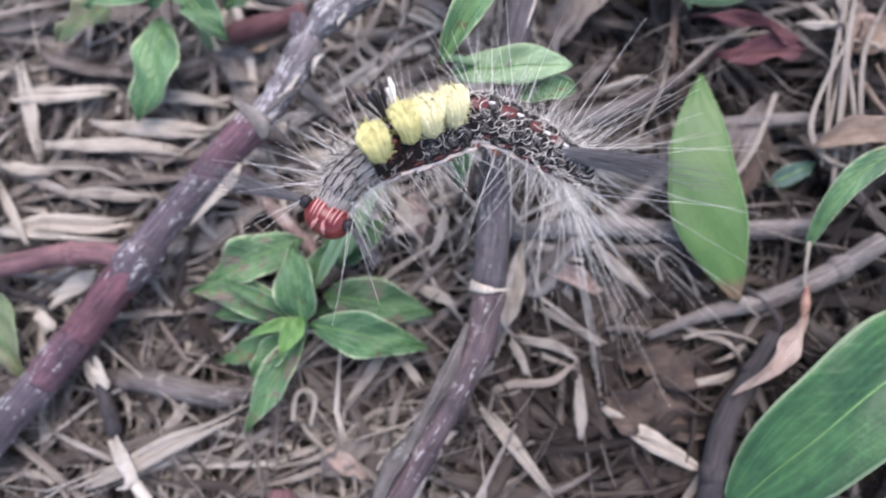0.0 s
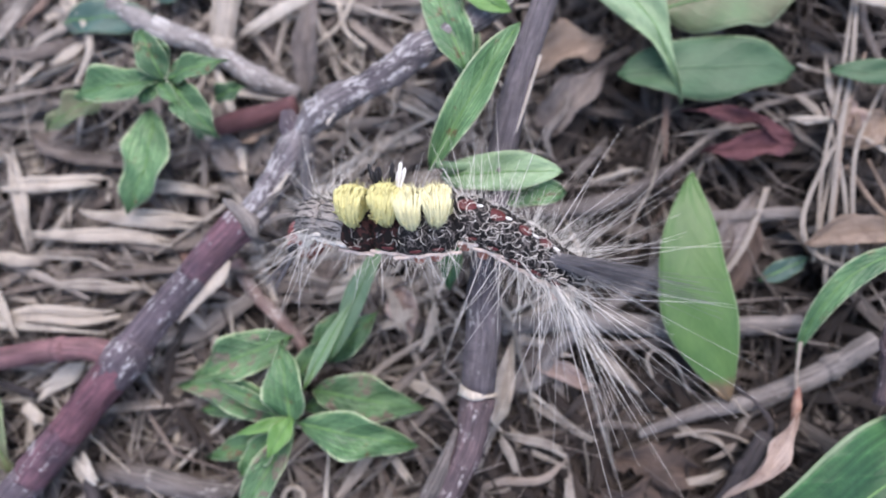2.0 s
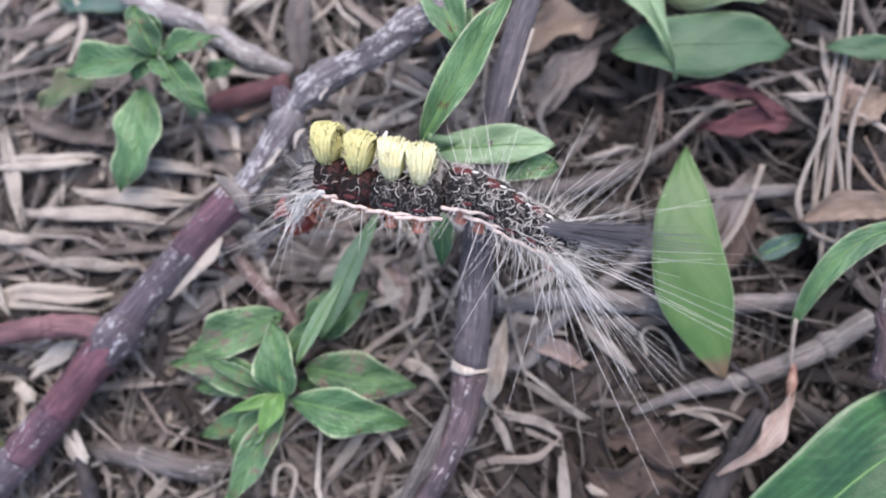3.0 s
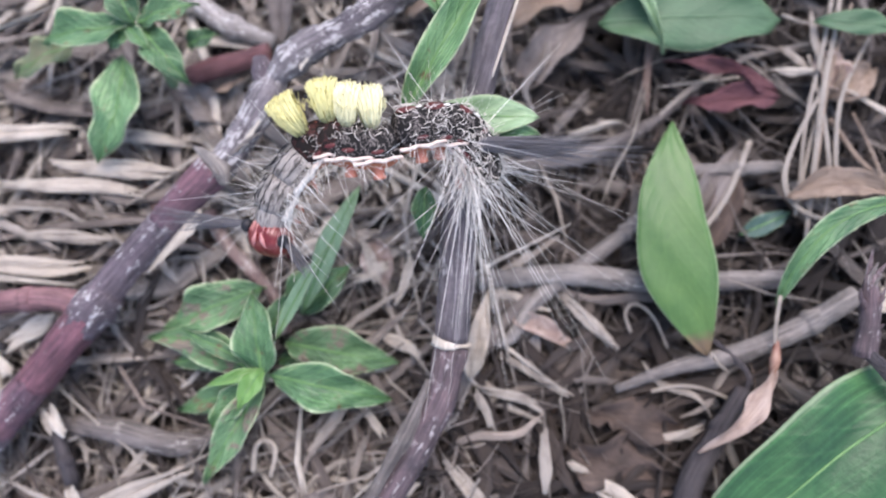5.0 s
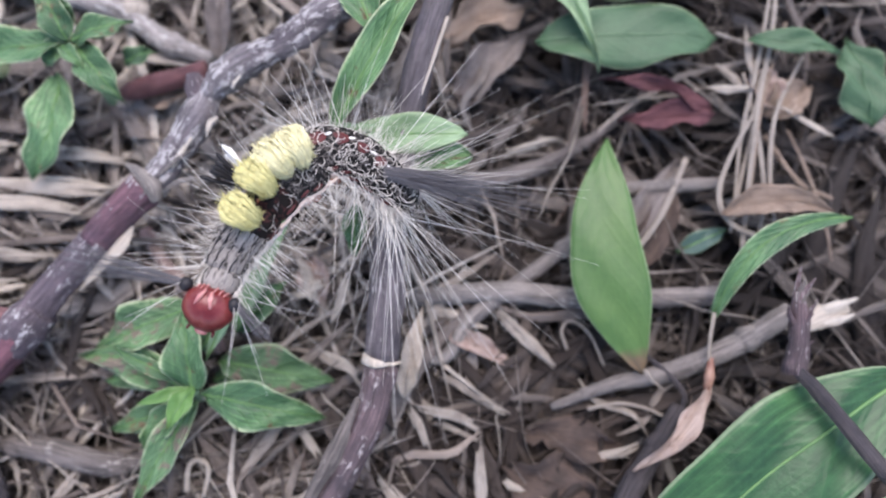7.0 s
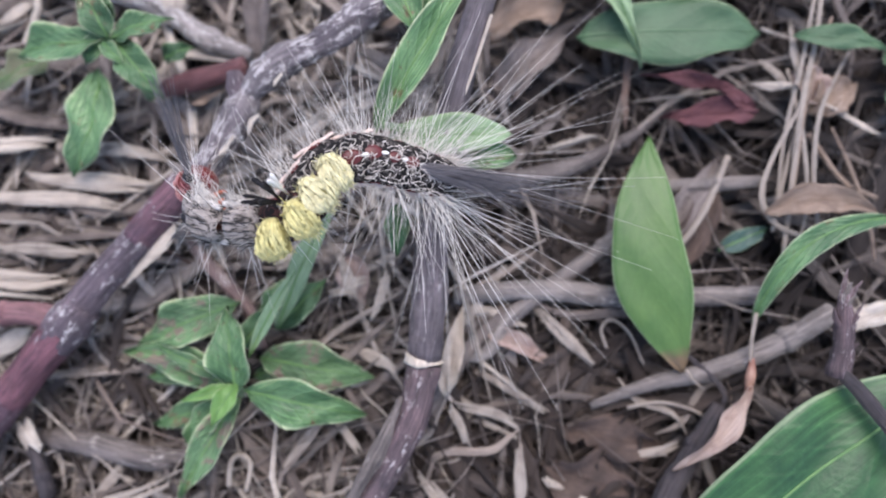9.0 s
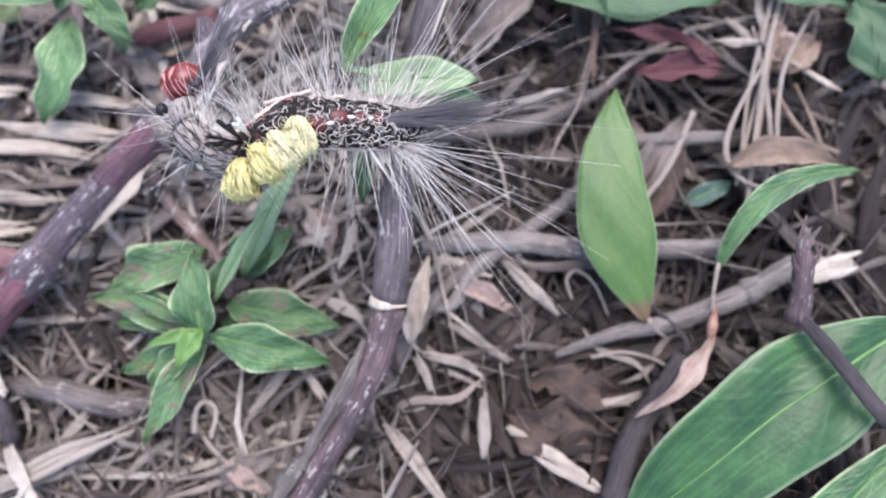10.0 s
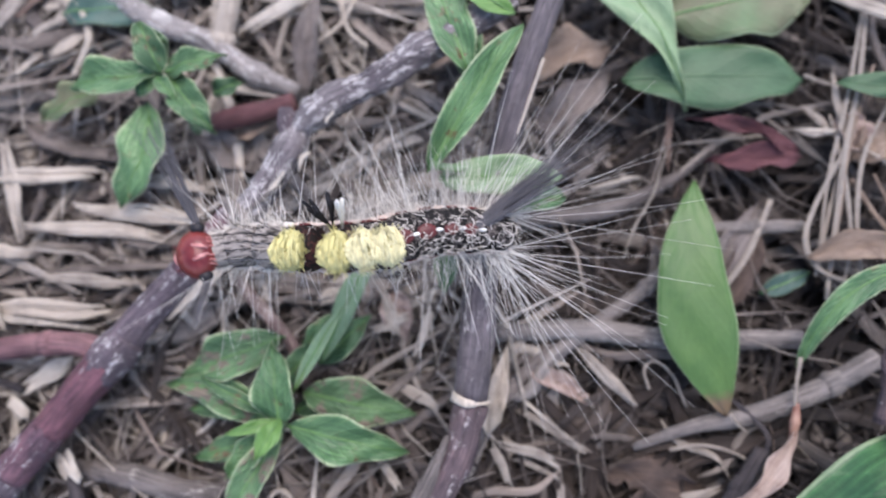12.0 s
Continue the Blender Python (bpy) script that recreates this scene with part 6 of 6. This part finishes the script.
def motions():
    rows = [
        spine(0, (0, 5, 15, 20), -15, (-1.69, -0.54, 2.20), (-1.48, -0.18, 2.30), (-1.15, 0.06, 2.30), (-0.85, 0.19, 2.28), (-0.66, 0.25, 2.24), (-0.46, 0.36, 2.17), (-0.11, 0.52, 2.10), (0.43, 0.32, 1.90), (0.83, 0.09, 1.75), (1.85, -0.11, 2.10)),
        spine(0.5, (0, 5, 15, 22), 72, (-1.78, -0.60, 2.80), (-1.52, -0.12, 2.60), (-1.27, 0.07, 2.47), (-1.00, 0.09, 2.39), (-0.76, 0.19, 2.29), (-0.55, 0.32, 2.20), (-0.20, 0.50, 2.10), (0.34, 0.35, 1.90), (0.87, 0.12, 1.75), (1.87, -0.23, 2.10)),
        spine(1, (0, 0, 8, 12), 72, (-1.89, -0.24, 2.75), (-1.57, 0.09, 2.50), (-1.26, 0.20, 2.40), (-1.03, 0.22, 2.33), (-0.78, 0.31, 2.26), (-0.54, 0.41, 2.18), (-0.19, 0.48, 2.10), (0.29, 0.37, 1.90), (0.79, 0.12, 1.75), (1.74, -0.09, 2.10)),
        spine(1.5, (0, 0, 3, 8), 40, (-2.20, 0.43, 2.40), (-1.81, 0.45, 2.20), (-1.13, 0.40, 2.22), (-0.90, 0.41, 2.22), (-0.68, 0.45, 2.20), (-0.49, 0.54, 2.16), (-0.13, 0.55, 2.10), (0.34, 0.42, 1.90), (0.92, 0.21, 1.75), (1.88, -0.01, 2.10)),
        spine(1.8, (12, 15, 18, 21), 20, (-2.09, 0.88, 2.20), (-1.76, 0.66, 2.10), (-1.20, 0.51, 2.11), (-0.90, 0.50, 2.16), (-0.67, 0.49, 2.16), (-0.47, 0.54, 2.14), (-0.11, 0.61, 2.10), (0.39, 0.42, 1.90), (0.88, 0.19, 1.75), (1.87, -0.03, 2.10)),
        spine(2, (20, 25, 28, 30), -50, (-1.97, 0.62, 1.35), (-1.76, 0.73, 1.90), (-1.24, 0.58, 2.04), (-0.90, 0.56, 2.12), (-0.66, 0.52, 2.14), (-0.45, 0.54, 2.13), (-0.10, 0.65, 2.10), (0.43, 0.42, 1.90), (0.86, 0.18, 1.75), (1.86, -0.05, 2.10)),
        spine(2.5, (40, 50, 52, 42), -60, (-2.02, 0.60, 1.30), (-1.75, 0.79, 1.80), (-1.44, 0.81, 1.99), (-1.12, 0.67, 2.09), (-0.75, 0.58, 2.13), (-0.48, 0.52, 2.13), (-0.03, 0.63, 2.10), (0.45, 0.38, 1.90), (0.87, 0.17, 1.75), (1.88, 0.08, 2.10)),
        spine(2.7, (40, 50, 52, 42), -60, (-2.02, 0.60, 1.30), (-1.75, 0.79, 1.80), (-1.44, 0.81, 1.99), (-1.12, 0.67, 2.09), (-0.75, 0.58, 2.13), (-0.48, 0.52, 2.13), (-0.03, 0.63, 2.10), (0.45, 0.38, 1.90), (0.87, 0.17, 1.75), (1.88, 0.08, 2.10)),
        spine(4.3, (60, 65, 65, 45), -30, (-2.10, 0.32, 1.70), (-1.94, 0.68, 2.00), (-1.73, 1.02, 2.14), (-1.52, 1.00, 2.21), (-1.22, 0.94, 2.23), (-0.93, 0.89, 2.20), (-0.44, 0.88, 2.15), (0.12, 0.83, 1.90), (0.55, 0.68, 1.75), (1.47, 0.65, 2.10)),
        spine(4.5, (70, 80, 78, 50), -10, (-2.11, 0.23, 2.35), (-1.86, 0.67, 2.20), (-1.77, 0.92, 2.25), (-1.50, 1.00, 2.26), (-1.14, 0.92, 2.25), (-0.90, 0.88, 2.21), (-0.49, 0.91, 2.15), (0.07, 0.88, 1.90), (0.41, 0.67, 1.75), (1.53, 0.56, 2.10)),
        spine(5, (20, 50, 60, 42), 0, (-1.88, -0.08, 1.90), (-1.77, 0.33, 2.10), (-1.37, 0.82, 2.21), (-1.17, 0.86, 2.25), (-1.02, 0.81, 2.25), (-0.77, 0.79, 2.21), (-0.36, 0.98, 2.15), (0.08, 1.05, 1.95), (0.29, 0.76, 1.75), (1.51, 0.75, 2.10)),
        spine(5.5, (0, 5, 35, 32), 25, (-1.49, -0.41, 2.30), (-1.55, 0.13, 2.25), (-1.39, 0.68, 2.29), (-1.17, 0.79, 2.30), (-1.00, 0.87, 2.28), (-0.82, 0.89, 2.22), (-0.45, 1.07, 2.15), (0.00, 1.01, 1.95), (0.26, 0.68, 1.75), (1.29, 0.73, 2.10)),
        spine(6, (0, 5, 30, 28), 20, (-1.41, -0.45, 2.30), (-1.45, 0.09, 2.25), (-1.31, 0.44, 2.29), (-1.10, 0.65, 2.30), (-0.94, 0.78, 2.28), (-0.80, 0.82, 2.22), (-0.51, 1.01, 2.15), (-0.08, 0.97, 1.95), (0.21, 0.69, 1.75), (1.26, 0.62, 2.10)),
        spine(6.5, (0, 5, 20, 20), 45, (-1.52, -0.71, 2.40), (-1.38, -0.21, 2.30), (-1.14, 0.19, 2.32), (-0.95, 0.44, 2.31), (-0.82, 0.61, 2.28), (-0.70, 0.69, 2.22), (-0.52, 0.96, 2.15), (-0.17, 0.93, 1.95), (0.17, 0.66, 1.75), (1.15, 0.49, 2.10)),
        spine(6.7, (0, 5, 20, 20), 45, (-1.52, -0.71, 2.40), (-1.38, -0.21, 2.30), (-1.14, 0.19, 2.32), (-0.95, 0.44, 2.31), (-0.82, 0.61, 2.28), (-0.70, 0.69, 2.22), (-0.52, 0.96, 2.15), (-0.17, 0.93, 1.95), (0.17, 0.66, 1.75), (1.15, 0.49, 2.10)),
        spine(8.3, (-30, -35, -38, 0), 35, (-2.35, 0.60, 2.10), (-1.90, 0.39, 2.00), (-1.29, 0.33, 1.99), (-1.16, 0.44, 2.06), (-1.01, 0.56, 2.09), (-0.84, 0.73, 2.08), (-0.58, 0.71, 2.05), (-0.23, 0.72, 1.90), (0.11, 0.73, 1.80), (1.22, 0.61, 2.10)),
        spine(8.5, (-45, -38, -38, 0), -10, (-2.53, 0.88, 1.35), (-2.19, 0.41, 1.85), (-1.29, 0.33, 1.99), (-1.16, 0.44, 2.06), (-1.01, 0.56, 2.09), (-0.84, 0.73, 2.08), (-0.58, 0.71, 2.05), (-0.23, 0.72, 1.90), (0.11, 0.73, 1.80), (1.22, 0.61, 2.10)),
        spine(9, (-45, -35, -30, 5), -10, (-2.60, 0.79, 1.38), (-2.27, 0.30, 1.85), (-1.44, 0.29, 1.99), (-1.22, 0.44, 2.06), (-1.12, 0.63, 2.09), (-0.97, 0.83, 2.08), (-0.67, 0.93, 2.05), (-0.28, 0.89, 1.90), (0.12, 0.79, 1.80), (1.01, 0.58, 2.10)),
        spine(9.5, (-35, -38, -35, 0), 10, (-2.55, 0.81, 1.75), (-2.22, 0.38, 1.85), (-1.35, 0.34, 1.99), (-1.23, 0.49, 2.06), (-1.12, 0.63, 2.09), (-0.98, 0.81, 2.08), (-0.73, 0.84, 2.05), (-0.35, 0.81, 1.90), (0.10, 0.76, 1.80), (1.36, 0.62, 2.10)),
        spine(9.8, (-29, -38, -39, 0), 10, (-2.42, 1.26, 1.85), (-2.13, 0.69, 1.95), (-1.33, 0.27, 2.02), (-1.24, 0.42, 2.08), (-1.11, 0.54, 2.10), (-0.94, 0.71, 2.08), (-0.68, 0.72, 2.05), (-0.29, 0.72, 1.90), (0.11, 0.71, 1.80), (1.25, 0.72, 2.10)),
        spine(10, (-25, -38, -42, 0), 10, (-2.23, 1.16, 1.80), (-1.99, 0.47, 1.95), (-1.31, 0.22, 2.04), (-1.25, 0.38, 2.09), (-1.11, 0.48, 2.10), (-0.92, 0.64, 2.08), (-0.64, 0.64, 2.05), (-0.25, 0.66, 1.90), (0.11, 0.67, 1.80), (1.18, 0.79, 2.10)),
        spine(10.5, (-45, -50, -50, 0), -20, (-2.34, 1.26, 1.40), (-2.08, 0.65, 1.80), (-1.47, 0.38, 1.96), (-1.19, 0.38, 2.05), (-1.02, 0.45, 2.08), (-0.87, 0.54, 2.08), (-0.57, 0.53, 2.05), (-0.31, 0.62, 1.90), (-0.01, 0.72, 1.80), (0.94, 1.03, 2.10)),
        spine(11, (-45, -48, -45, -5), -20, (-2.65, 1.23, 1.30), (-2.30, 0.69, 1.80), (-1.70, 0.48, 1.96), (-1.28, 0.45, 2.05), (-1.10, 0.52, 2.08), (-0.92, 0.59, 2.08), (-0.68, 0.52, 2.05), (-0.23, 0.61, 1.90), (0.19, 0.66, 1.80), (0.89, 1.23, 2.10)),
        spine(11.2, (-30, -35, -37, -5), 20, (-2.30, 1.57, 1.90), (-2.18, 0.94, 1.95), (-1.63, 0.46, 2.04), (-1.27, 0.44, 2.09), (-1.11, 0.48, 2.10), (-0.93, 0.54, 2.09), (-0.68, 0.53, 2.05), (-0.24, 0.62, 1.90), (0.19, 0.64, 1.80), (0.85, 1.25, 2.10)),
        spine(11.5, (-8, -15, -25, -5), 55, (-2.57, 1.06, 2.35), (-2.16, 0.75, 2.15), (-1.53, 0.44, 2.16), (-1.26, 0.43, 2.16), (-1.13, 0.43, 2.14), (-0.95, 0.47, 2.10), (-0.68, 0.54, 2.05), (-0.25, 0.64, 1.90), (0.19, 0.62, 1.80), (0.80, 1.27, 2.10)),
        spine(12, (-5, -12, -15, -8), 45, (-2.91, 0.29, 2.05), (-2.47, 0.40, 1.95), (-1.77, 0.38, 2.05), (-1.32, 0.39, 2.09), (-1.09, 0.41, 2.11), (-0.94, 0.43, 2.09), (-0.72, 0.52, 2.05), (-0.25, 0.62, 1.90), (0.15, 0.62, 1.80), (0.88, 1.30, 2.10)),
    ]
    done = [body_poses(r) for r in rows]
    walk(head, [(t, h) for t, h, _, _ in done])
    for s, seg in enumerate(SEGMENTS):
        walk(seg, [(t, p[s]) for t, _, p, _ in done])
    walk(tail_pencil, [(t, q) for t, _, _, q in done])


motions()
